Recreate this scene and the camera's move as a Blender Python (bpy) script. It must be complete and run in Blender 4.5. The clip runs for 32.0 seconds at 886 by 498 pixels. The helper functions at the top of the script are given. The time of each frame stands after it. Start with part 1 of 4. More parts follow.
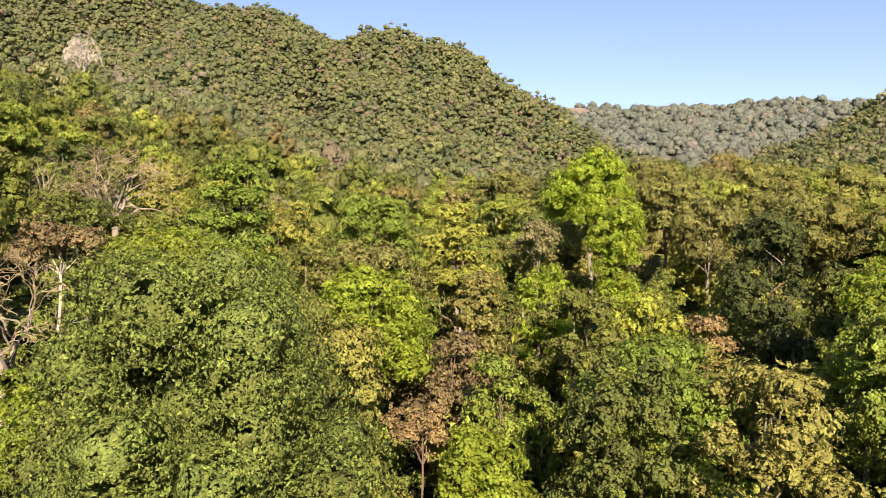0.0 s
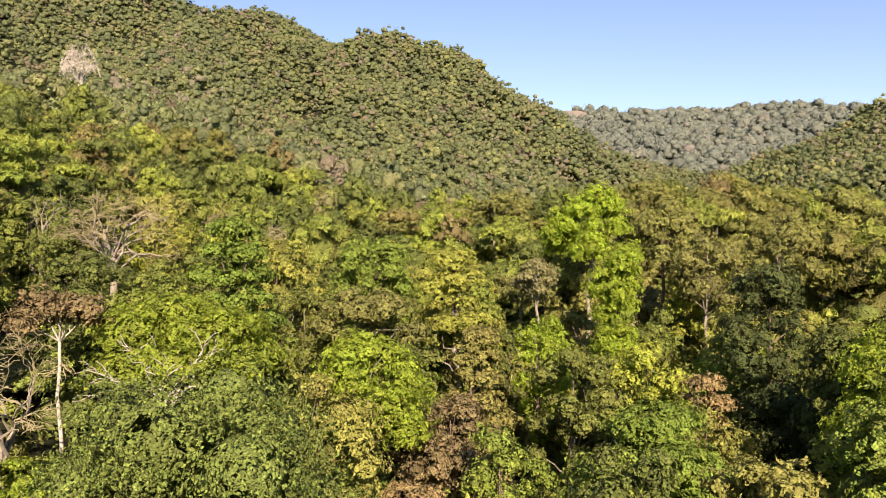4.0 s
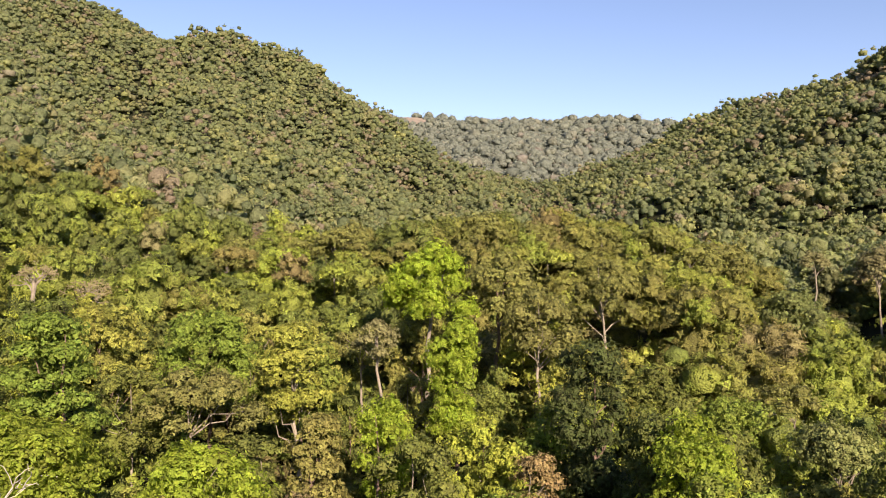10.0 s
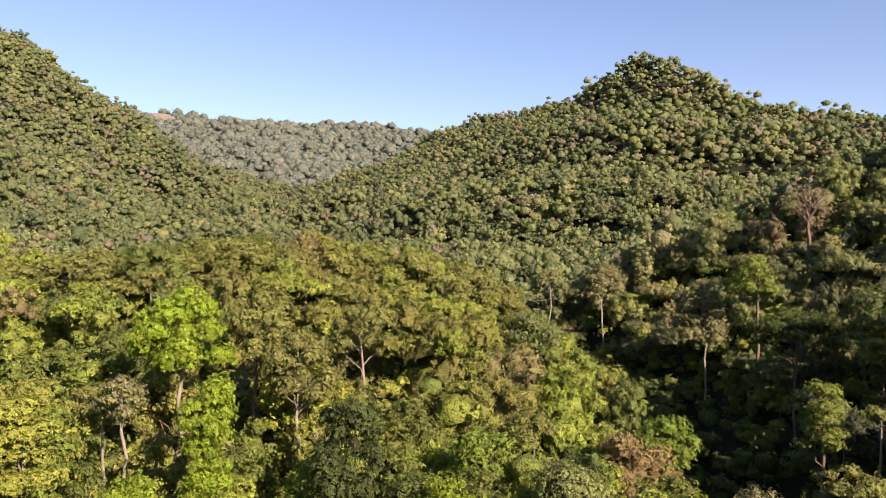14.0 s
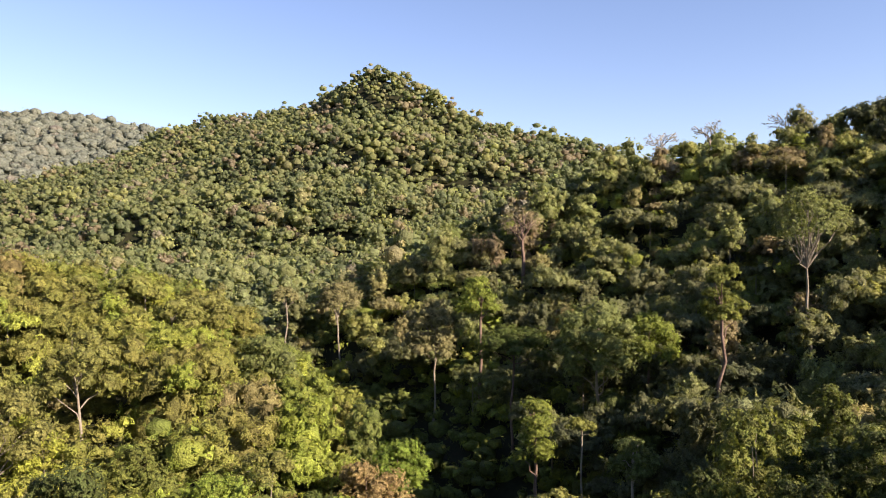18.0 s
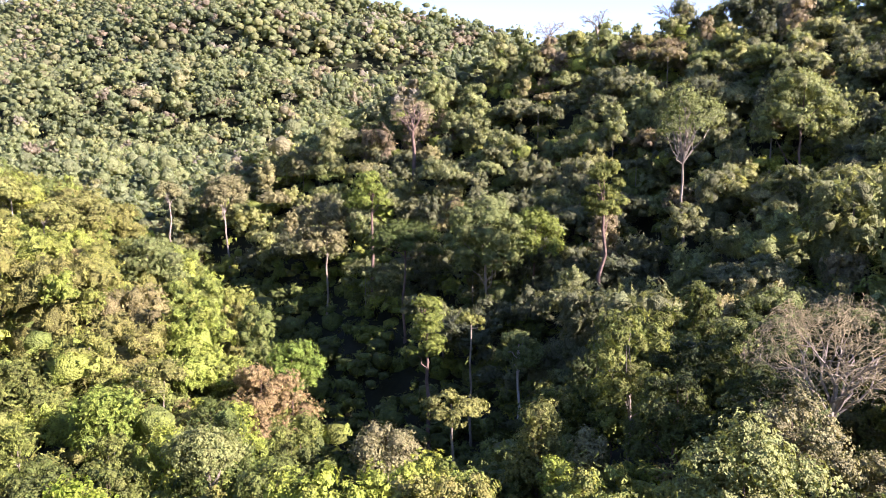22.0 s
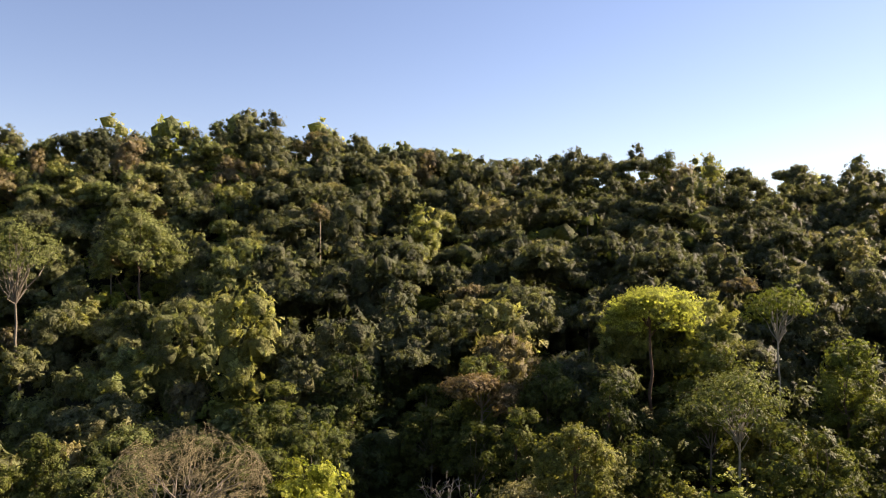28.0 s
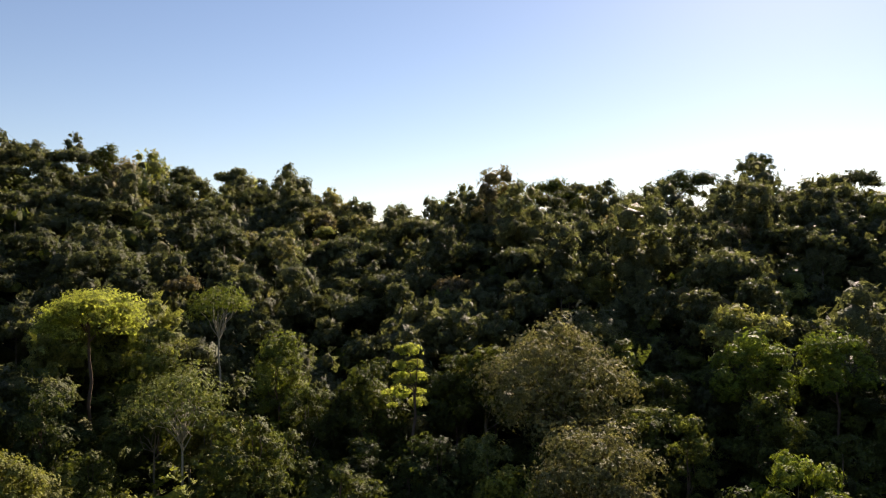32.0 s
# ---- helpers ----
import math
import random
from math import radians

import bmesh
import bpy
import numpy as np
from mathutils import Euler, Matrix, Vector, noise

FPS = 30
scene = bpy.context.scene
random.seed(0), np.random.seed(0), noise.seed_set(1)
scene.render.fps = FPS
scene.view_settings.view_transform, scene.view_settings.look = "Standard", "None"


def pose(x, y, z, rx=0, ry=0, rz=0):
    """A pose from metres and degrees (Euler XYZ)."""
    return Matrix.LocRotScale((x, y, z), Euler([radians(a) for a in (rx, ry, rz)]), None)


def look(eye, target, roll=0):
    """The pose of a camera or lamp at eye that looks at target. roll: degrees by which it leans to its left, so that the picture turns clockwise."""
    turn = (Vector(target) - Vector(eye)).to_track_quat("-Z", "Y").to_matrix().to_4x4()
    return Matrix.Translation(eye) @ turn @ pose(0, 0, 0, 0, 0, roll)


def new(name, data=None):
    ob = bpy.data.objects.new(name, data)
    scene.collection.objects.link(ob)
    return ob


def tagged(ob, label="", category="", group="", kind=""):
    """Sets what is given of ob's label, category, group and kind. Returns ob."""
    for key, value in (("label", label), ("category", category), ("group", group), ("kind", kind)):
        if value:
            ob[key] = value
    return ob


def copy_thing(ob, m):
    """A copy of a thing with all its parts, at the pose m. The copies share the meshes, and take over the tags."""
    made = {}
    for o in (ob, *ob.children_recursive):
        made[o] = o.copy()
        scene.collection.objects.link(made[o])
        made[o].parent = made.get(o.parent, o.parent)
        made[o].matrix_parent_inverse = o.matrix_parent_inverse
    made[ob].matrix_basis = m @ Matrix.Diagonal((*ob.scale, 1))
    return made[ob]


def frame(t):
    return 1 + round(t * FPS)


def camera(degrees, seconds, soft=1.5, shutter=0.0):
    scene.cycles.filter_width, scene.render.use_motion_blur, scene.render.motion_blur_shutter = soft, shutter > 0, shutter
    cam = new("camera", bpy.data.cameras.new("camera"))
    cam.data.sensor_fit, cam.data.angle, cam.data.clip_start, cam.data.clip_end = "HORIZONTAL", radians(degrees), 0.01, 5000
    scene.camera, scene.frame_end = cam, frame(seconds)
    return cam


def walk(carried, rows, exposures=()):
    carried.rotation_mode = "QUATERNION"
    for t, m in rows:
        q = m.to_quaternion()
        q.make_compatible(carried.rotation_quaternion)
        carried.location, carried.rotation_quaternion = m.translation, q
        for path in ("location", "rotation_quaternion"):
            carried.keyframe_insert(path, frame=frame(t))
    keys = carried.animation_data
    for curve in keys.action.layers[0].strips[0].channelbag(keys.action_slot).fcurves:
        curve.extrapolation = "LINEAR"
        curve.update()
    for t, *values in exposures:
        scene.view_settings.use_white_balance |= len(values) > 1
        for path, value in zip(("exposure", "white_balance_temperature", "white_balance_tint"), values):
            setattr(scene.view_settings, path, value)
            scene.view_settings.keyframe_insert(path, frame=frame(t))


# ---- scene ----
cam = camera(60.5, 32.0, soft=1.0)
# seconds, place in metres, heading to the left, tilt up, roll
PATH = [
    (0.0, 0.33, -0.14, 0.46, 0.00, -0.76, 0.48),
    (0.5, 0.31, -0.13, 1.09, -0.03, -0.76, 0.47),
    (1.0, 0.28, -0.10, 1.69, -0.07, -0.75, 0.42),
    (1.5, 0.26, -0.09, 2.25, -0.08, -0.74, 0.37),
    (2.0, 0.23, -0.09, 2.82, -0.12, -0.72, 0.33),
    (2.5, 0.21, -0.09, 3.40, -0.15, -0.71, 0.30),
    (3.0, 0.20, -0.09, 3.98, -0.16, -0.70, 0.33),
    (3.5, 0.18, -0.09, 4.57, -0.19, -0.71, 0.35),
    (5.5, 0.15, -0.10, 6.94, -0.33, -0.62, 0.20),
    (6.0, 0.17, -0.09, 7.57, -0.33, -0.64, 0.26),
    (6.5, 0.20, -0.08, 8.20, -0.34, -0.63, 0.34),
    (7.0, 0.22, -0.08, 8.83, -0.37, -0.61, 0.37),
    (7.5, 0.25, -0.11, 9.44, -2.31, -0.60, 0.40),
    (8.0, 0.25, -0.14, 10.03, -3.95, -0.61, 0.38),
    (8.5, 0.25, -0.15, 10.62, -5.96, -0.59, 0.37),
    (9.0, 0.25, -0.16, 11.25, -8.25, -0.59, 0.39),
    (9.5, 0.26, -0.14, 11.86, -10.33, -0.57, 0.36),
    (10.0, 0.25, -0.13, 12.47, -12.19, -0.55, 0.32),
    (10.5, 0.23, -0.10, 13.10, -14.02, -0.54, 0.26),
    (11.0, 0.19, -0.04, 13.77, -15.95, -0.51, 0.25),
    (11.5, 0.12, 0.01, 14.44, -18.34, -0.51, 0.22),
    (12.0, 0.06, 0.03, 15.14, -20.75, -0.47, 0.22),
    (12.5, 0.02, 0.04, 15.86, -23.15, -0.47, 0.24),
    (13.0, 0.00, 0.04, 16.61, -25.55, -0.47, 0.27),
    (13.5, -0.01, 0.02, 17.31, -27.96, -0.46, 0.25),
    (14.0, -0.02, 0.01, 17.96, -30.36, -0.44, 0.22),
    (14.5, -0.05, -0.03, 18.58, -32.78, -0.43, 0.22),
    (16.5, -0.54, 0.19, 20.89, -42.61, -0.28, 0.00),
    (17.0, -0.52, 0.18, 21.47, -45.04, -0.26, -0.01),
    (17.5, -0.52, 0.12, 22.00, -47.56, -0.24, -0.01),
    (18.0, -0.49, 0.10, 22.49, -50.12, -0.22, 0.01),
    (18.5, -0.47, 0.10, 22.94, -52.79, -0.21, 0.06),
    (19.0, -0.44, 0.10, 23.35, -55.40, -0.21, 0.12),
    (19.5, -0.36, 0.13, 23.77, -57.95, -0.20, 0.17),
    (20.0, -0.30, 0.15, 24.14, -58.36, -0.18, 0.20),
    (20.5, -0.24, 0.16, 24.46, -58.36, -0.67, 0.20),
    (21.0, -0.18, 0.16, 24.77, -58.35, -2.97, 0.20),
    (21.5, -0.13, 0.17, 25.10, -58.32, -5.89, 0.21),
    (22.0, -0.06, 0.18, 25.45, -58.30, -9.02, 0.19),
    (22.5, -0.01, 0.19, 25.76, -58.29, -10.70, 0.21),
    (23.0, 0.02, 0.16, 25.97, -60.98, -10.74, 0.17),
    (23.5, 0.02, 0.10, 26.13, -67.03, -10.76, 0.16),
    (24.0, 0.01, -0.00, 26.26, -71.87, -10.75, 0.12),
    (24.5, -0.00, -0.03, 26.38, -76.50, -10.44, 0.12),
    (25.0, -0.01, -0.05, 26.42, -81.23, -8.85, 0.08),
    (25.5, -0.03, -0.03, 26.38, -85.96, -6.64, 0.02),
    (26.0, -0.04, 0.01, 26.30, -90.45, -3.92, 0.02),
    (26.5, -0.01, 0.02, 26.23, -93.45, -0.72, 0.02),
    (28.5, 0.07, 0.02, 26.19, -109.24, 0.42, -0.04),
    (29.0, 0.05, 0.02, 26.26, -113.13, 0.43, 0.00),
    (29.5, 0.02, 0.01, 26.37, -116.82, 0.45, 0.06),
    (30.0, -0.02, -0.00, 26.50, -120.53, 0.45, 0.13),
    (30.5, -0.07, -0.01, 26.63, -124.20, 0.46, 0.17),
    (31.0, -0.11, -0.00, 26.76, -128.97, 0.45, 0.22),
    (31.5, -0.15, 0.01, 26.90, -137.54, 0.41, 0.28),
    (32.0, -0.17, 0.01, 27.04, -145.16, 0.37, 0.34),
]
# seconds, stops, kelvin, tint
EXPOSURES = [(0.0, 1.49, 6620, 28), (7.0, 1.45, 6620, 28), (13.0, 1.41, 6550, 29), (17.0, 1.61, 6500, 29), (20.0, 1.76, 6450, 30), (21.0, 1.96, 6250, 33), (22.0, 2.46, 5600, 43), (23.0, 2.78, 5300, 53), (24.5, 3.2, 5250, 57),
             (25.2, 3.28, 5400, 51), (25.6, 2.81, 5800, 46), (26.0, 2.29, 6300, 40), (26.5, 1.91, 6700, 35), (28.5, 1.43, 6950, 28), (30.0, 1.26, 7000, 25), (31.0, 1.21, 6950, 23), (32.0, 1.01, 6850, 21)]
walk(cam, [(t, pose(x, y, z, 90 + p, r, h)) for t, x, y, z, h, p, r in PATH], EXPOSURES)

# ---- sky and sun: low morning sun behind the first view ----
SUN_BEARING, SUN_HEIGHT = 171.0, 28.0
world = bpy.data.worlds.new("sky")
scene.world = world
world.use_nodes = True
wn = world.node_tree.nodes
sky = wn.new("ShaderNodeTexSky")
sky.sky_type = "NISHITA"
sky.sun_disc = False
sky.sun_elevation, sky.sun_rotation = radians(SUN_HEIGHT), radians(SUN_BEARING)
sky.air_density, sky.dust_density, sky.ozone_density = 1.0, 0.15, 2.2
wn["Background"].inputs["Strength"].default_value = 0.063
world.node_tree.links.new(sky.outputs[0], wn["Background"].inputs["Color"])
sun = new("sun", bpy.data.lights.new("sun", "SUN"))
sun.data.energy, sun.data.angle, sun.data.color = 5.0, radians(0.53), (1.0, 0.88, 0.70)
sb, se = radians(SUN_BEARING), radians(SUN_HEIGHT)
to_sun = Vector((math.sin(sb) * math.cos(se), math.cos(sb) * math.cos(se), math.sin(se)))
sun.matrix_world = look(to_sun * 500, (0, 0, 0))


# ---- materials ----
def shader(name):
    m = bpy.data.materials.new(name)
    m.use_nodes = True
    n = m.node_tree.nodes
    return m, n, m.node_tree.links, n["Principled BSDF"], n["Material Output"]


def ramp(n, stops):
    r = n.new("ShaderNodeValToRGB")
    while len(r.color_ramp.elements) < len(stops):
        r.color_ramp.elements.new(0.5)
    for e, (p, c) in zip(r.color_ramp.elements, stops):
        e.position, e.color = p, (*c, 1)
    return r


def leaf_material(name, stops, source="object", clear=0.22, spread=0.16, leaflet=0.19, open_share=0.6, mottle=0.28, clump=1.1, parting=0.7, along=0.5):
    """Sprays of leaves: the tone of the tree picks the colour, each spray varies, it parts into leaflets, and light passes through."""
    m, n, l, bsdf, out = shader(name)
    r = ramp(n, stops)
    if source == "object":
        info = n.new("ShaderNodeObjectInfo")
        l.new(info.outputs["Random"], r.inputs[0])
    else:
        tone = n.new("ShaderNodeAttribute")
        tone.attribute_name = "tone"
        l.new(tone.outputs["Fac"], r.inputs[0])
    geo = n.new("ShaderNodeNewGeometry")

    def spread_of(socket, lo, hi):
        q = n.new("ShaderNodeMapRange")
        q.inputs["To Min"].default_value, q.inputs["To Max"].default_value = lo, hi
        l.new(socket, q.inputs["Value"])
        return q.outputs[0]

    def maths(kind, a, b=None):
        q = n.new("ShaderNodeMath")
        q.operation = kind
        for k, s in enumerate((a, b)):
            if isinstance(s, (int, float)):
                q.inputs[k].default_value = s
            elif s is not None:
                l.new(s, q.inputs[k])
        return q.outputs[0]

    cell = n.new("ShaderNodeTexVoronoi")
    cell.inputs["Scale"].default_value = 1 / leaflet
    l.new(geo.outputs["Position"], cell.inputs["Vector"])
    apart = n.new("ShaderNodeSeparateColor")
    l.new(cell.outputs["Color"], apart.inputs[0])
    spray = n.new("ShaderNodeTexVoronoi")
    spray.inputs["Scale"].default_value = 1 / clump
    l.new(geo.outputs["Position"], spray.inputs["Vector"])
    split = n.new("ShaderNodeSeparateColor")
    l.new(spray.outputs["Color"], split.inputs[0])
    island = geo.outputs["Random Per Island"]
    value = maths("MULTIPLY", spread_of(island, 1 - spread, 1 + spread), spread_of(apart.outputs[0], 1 - mottle, 1 + mottle))
    value = maths("MULTIPLY", value, spread_of(split.outputs[1], 0.84, 1.16))
    hue = n.new("ShaderNodeHueSaturation")
    l.new(value, hue.inputs["Value"])
    l.new(spread_of(maths("FRACT", maths("MULTIPLY", island, 7.31)), 0.488, 0.508), hue.inputs["Hue"])
    l.new(r.outputs[0], hue.inputs["Color"])
    # the inside of each leaf mass is darkened in colour to give shaded gaps
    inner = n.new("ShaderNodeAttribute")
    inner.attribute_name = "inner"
    core_shade = n.new("ShaderNodeMixRGB")
    core_shade.inputs[2].default_value = (0.040, 0.036, 0.020, 1)
    l.new(maths("MULTIPLY", inner.outputs["Fac"], 0.3), core_shade.inputs[0])
    l.new(hue.outputs[0], core_shade.inputs[1])
    l.new(core_shade.outputs[0], bsdf.inputs["Base Color"])
    bsdf.inputs["Roughness"].default_value = 0.6
    bsdf.inputs["Specular IOR Level"].default_value = 0.12
    thin = n.new("ShaderNodeBsdfTranslucent")
    warm = n.new("ShaderNodeMixRGB")
    warm.blend_type = "MULTIPLY"
    warm.inputs[0].default_value = 1.0
    warm.inputs[2].default_value = (1.45, 1.45, 0.7, 1)
    l.new(core_shade.outputs[0], warm.inputs[1])
    l.new(warm.outputs[0], thin.inputs["Color"])
    mix = n.new("ShaderNodeMixShader")
    mix.inputs[0].default_value = clear
    l.new(bsdf.outputs[0], mix.inputs[1])
    l.new(thin.outputs[0], mix.inputs[2])
    gap = n.new("ShaderNodeBsdfTransparent")
    cut = n.new("ShaderNodeMixShader")
    wide = maths("MAXIMUM", maths("DIVIDE", cell.outputs["Distance"], open_share), maths("DIVIDE", spray.outputs["Distance"], parting))
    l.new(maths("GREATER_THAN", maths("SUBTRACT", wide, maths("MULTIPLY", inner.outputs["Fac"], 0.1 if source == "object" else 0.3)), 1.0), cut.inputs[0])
    relief = n.new("ShaderNodeBump")
    relief.inputs["Strength"].default_value = 1.0
    relief.inputs["Distance"].default_value = 0.8 * leaflet
    relief.invert = True
    l.new(maths("ADD", cell.outputs["Distance"], maths("MULTIPLY", spray.outputs["Distance"], 0.35 * clump / leaflet)), relief.inputs["Height"])
    # the sprays lie along the swell of their leaf mass and take its light
    swell = n.new("ShaderNodeAttribute")
    swell.attribute_name = "swell"
    turn = n.new("ShaderNodeVectorTransform")
    turn.vector_type, turn.convert_from, turn.convert_to = "NORMAL", "OBJECT", "WORLD"
    l.new(swell.outputs["Vector"], turn.inputs[0])
    lay = n.new("ShaderNodeMix")
    lay.data_type = "VECTOR"
    lay.inputs["Factor"].default_value = along
    l.new(geo.outputs["Normal"], lay.inputs[4])
    l.new(turn.outputs[0], lay.inputs[5])
    level = n.new("ShaderNodeVectorMath")
    level.operation = "NORMALIZE"
    l.new(lay.outputs[1], level.inputs[0])
    l.new(level.outputs[0], relief.inputs["Normal"])
    l.new(relief.outputs[0], bsdf.inputs["Normal"])
    l.new(mix.outputs[0], cut.inputs[1])
    l.new(gap.outputs[0], cut.inputs[2])
    l.new(cut.outputs[0], out.inputs["Surface"])
    return m


def rough_material(name, stops, scale, bump=0.4, rough=0.85):
    """Bark, soil and deadwood: two sizes of noise in the colour, fine relief."""
    m, n, l, bsdf, out = shader(name)
    co = n.new("ShaderNodeTexCoord")
    big, fine = n.new("ShaderNodeTexNoise"), n.new("ShaderNodeTexNoise")
    big.inputs["Scale"].default_value, fine.inputs["Scale"].default_value = scale, scale * 7
    big.inputs["Detail"].default_value = fine.inputs["Detail"].default_value = 4
    mix = n.new("ShaderNodeMath")
    mix.operation = "MULTIPLY_ADD"
    mix.inputs[1].default_value = 0.45
    half = n.new("ShaderNodeMath")
    half.operation = "MULTIPLY"
    half.inputs[1].default_value = 0.55
    for t in (big, fine):
        l.new(co.outputs["Object"], t.inputs["Vector"])
    l.new(big.outputs[0], half.inputs[0])
    l.new(fine.outputs[0], mix.inputs[0])
    l.new(half.outputs[0], mix.inputs[2])
    r = ramp(n, stops)
    l.new(mix.outputs[0], r.inputs[0])
    l.new(r.outputs[0], bsdf.inputs["Base Color"])
    bsdf.inputs["Roughness"].default_value = rough
    bsdf.inputs["Specular IOR Level"].default_value = 0.12
    bm_ = n.new("ShaderNodeBump")
    bm_.inputs["Strength"].default_value = bump
    l.new(fine.outputs[0], bm_.inputs["Height"])
    l.new(bm_.outputs[0], bsdf.inputs["Normal"])
    return m


DEEP, MID, FRESH, LIME = (0.043, 0.062, 0.019), (0.135, 0.157, 0.032), (0.172, 0.236, 0.032), (0.267, 0.360, 0.035)
OLIVE, BROWN, RUST, ASH = (0.200, 0.192, 0.050), (0.165, 0.150, 0.051), (0.250, 0.190, 0.075), (0.216, 0.213, 0.082)
leaf_wood = leaf_material("forest_leaves", [(0.0, (0.061, 0.081, 0.023)), (0.3, (0.140, 0.175, 0.038)), (0.5, (0.213, 0.266, 0.038)), (0.66, (0.166, 0.164, 0.040)), (0.8, (0.287, 0.341, 0.050)), (0.9, (0.199, 0.166, 0.058)), (1.0, ASH)], "tone", along=0.62, leaflet=0.28, open_share=0.6, clump=1.6, parting=0.7)
leaf_slope = leaf_material("slope_leaves", [(0.0, (0.066, 0.080, 0.039)), (0.3, (0.146, 0.158, 0.066)), (0.5, (0.190, 0.222, 0.068)), (0.66, (0.216, 0.200, 0.085)), (0.8, (0.257, 0.281, 0.074)), (0.9, (0.200, 0.163, 0.085)), (1.0, ASH)], "tone", along=0.62, clear=0.24, leaflet=0.28, open_share=0.6, clump=1.6, parting=0.7)
# paler, bluer leaves: the haze before the mountains is put into their colour
leaf_far = leaf_material("hazed_far_leaves", [(0.0, (0.125, 0.164, 0.078)), (0.3, (0.185, 0.221, 0.096)), (0.5, (0.227, 0.266, 0.100)), (0.66, (0.251, 0.254, 0.120)), (0.8, (0.311, 0.342, 0.118)), (0.9, (0.257, 0.219, 0.136)), (1.0, (0.277, 0.260, 0.174))], "tone", along=0.6, spread=0.14, leaflet=0.8, open_share=0.8, mottle=0.2, clear=0.42, clump=3.4, parting=0.85)
# grey-blue haze is painted into the leaf colour of the farthest ridge
leaf_ridge = leaf_material("hazed_ridge_leaves", [(0.0, (0.146, 0.174, 0.135)), (0.5, (0.189, 0.216, 0.162)), (0.85, (0.207, 0.226, 0.162)), (1.0, (0.226, 0.216, 0.167))], "tone", along=0.62, spread=0.12, leaflet=1.6, open_share=0.75, mottle=0.15, clump=6.0, parting=0.9)
leaf_far_one = leaf_material("crest_leaves", [(0.0, (0.104, 0.127, 0.051)), (1.0, (0.159, 0.180, 0.065))], leaflet=0.8, open_share=0.7, clump=3.4, parting=0.85)
leaf_any = leaf_material("mixed_leaves", [(0.0, (0.080, 0.109, 0.024)), (0.25, MID), (0.55, FRESH), (0.8, (0.273, 0.314, 0.038)), (1.0, OLIVE)])
leaf_dusty = leaf_material("dusty_green_leaves", [(0.0, (0.139, 0.174, 0.051)), (1.0, (0.183, 0.208, 0.062))])
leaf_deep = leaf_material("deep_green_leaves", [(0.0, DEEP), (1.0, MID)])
leaf_fresh = leaf_material("fresh_green_leaves", [(0.0, MID), (1.0, FRESH)])
leaf_fig = leaf_material("fig_leaves", [(0.0, (0.119, 0.158, 0.032)), (1.0, (0.136, 0.180, 0.035))], along=0.45, mottle=0.4, leaflet=0.12, open_share=0.66, clump=0.9, spread=0.3)
leaf_vivid = leaf_material("vivid_green_leaves", [(0.0, (0.143, 0.208, 0.031)), (1.0, (0.160, 0.225, 0.032))], clear=0.3)
leaf_lime = leaf_material("lime_leaves", [(0.0, (0.230, 0.291, 0.035)), (1.0, LIME)], clear=0.5)
leaf_olive = leaf_material("olive_leaves", [(0.0, (0.183, 0.198, 0.047)), (1.0, (0.172, 0.176, 0.047))])
leaf_gold = leaf_material("golden_green_leaves", [(0.0, (0.303, 0.345, 0.094)), (1.0, (0.318, 0.355, 0.094))], clear=0.62)
leaf_brown = leaf_material("brown_leaves", [(0.0, (0.186, 0.150, 0.065)), (1.0, (0.197, 0.140, 0.061))])
leaf_rust = leaf_material("rust_leaves", [(0.0, RUST), (1.0, RUST)])
leaf_ash = leaf_material("dry_grey_leaves", [(0.0, ASH), (1.0, (0.172, 0.164, 0.067))], clear=0.15)
bark_pale = rough_material("pale_bark", [(0.3, (0.12, 0.098, 0.07)), (0.6, (0.25, 0.22, 0.155)), (0.8, (0.38, 0.34, 0.25))], 0.8)
bark_white = rough_material("bleached_bark", [(0.3, (0.30, 0.27, 0.20)), (0.7, (0.40, 0.37, 0.29))], 0.8)
twig_grey = rough_material("dry_twigs", [(0.3, (0.15, 0.127, 0.062)), (0.7, (0.29, 0.248, 0.13))], 1.5)
bark_brown = rough_material("brown_bark", [(0.3, (0.07, 0.05, 0.035)), (0.7, (0.20, 0.14, 0.10))], 1.0)
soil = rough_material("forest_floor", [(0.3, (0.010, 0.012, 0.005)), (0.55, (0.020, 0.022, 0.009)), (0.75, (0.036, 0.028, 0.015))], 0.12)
bare_soil = rough_material("bare_earth", [(0.3, (0.15, 0.125, 0.09)), (0.7, (0.25, 0.21, 0.155))], 0.05)


# ---- the lie of the land ----
def at(bearing, r, z=0.0):
    """A place by its bearing to the right of north (the first view), distance and height."""
    return (r * math.sin(radians(bearing)), r * math.cos(radians(bearing)), z)


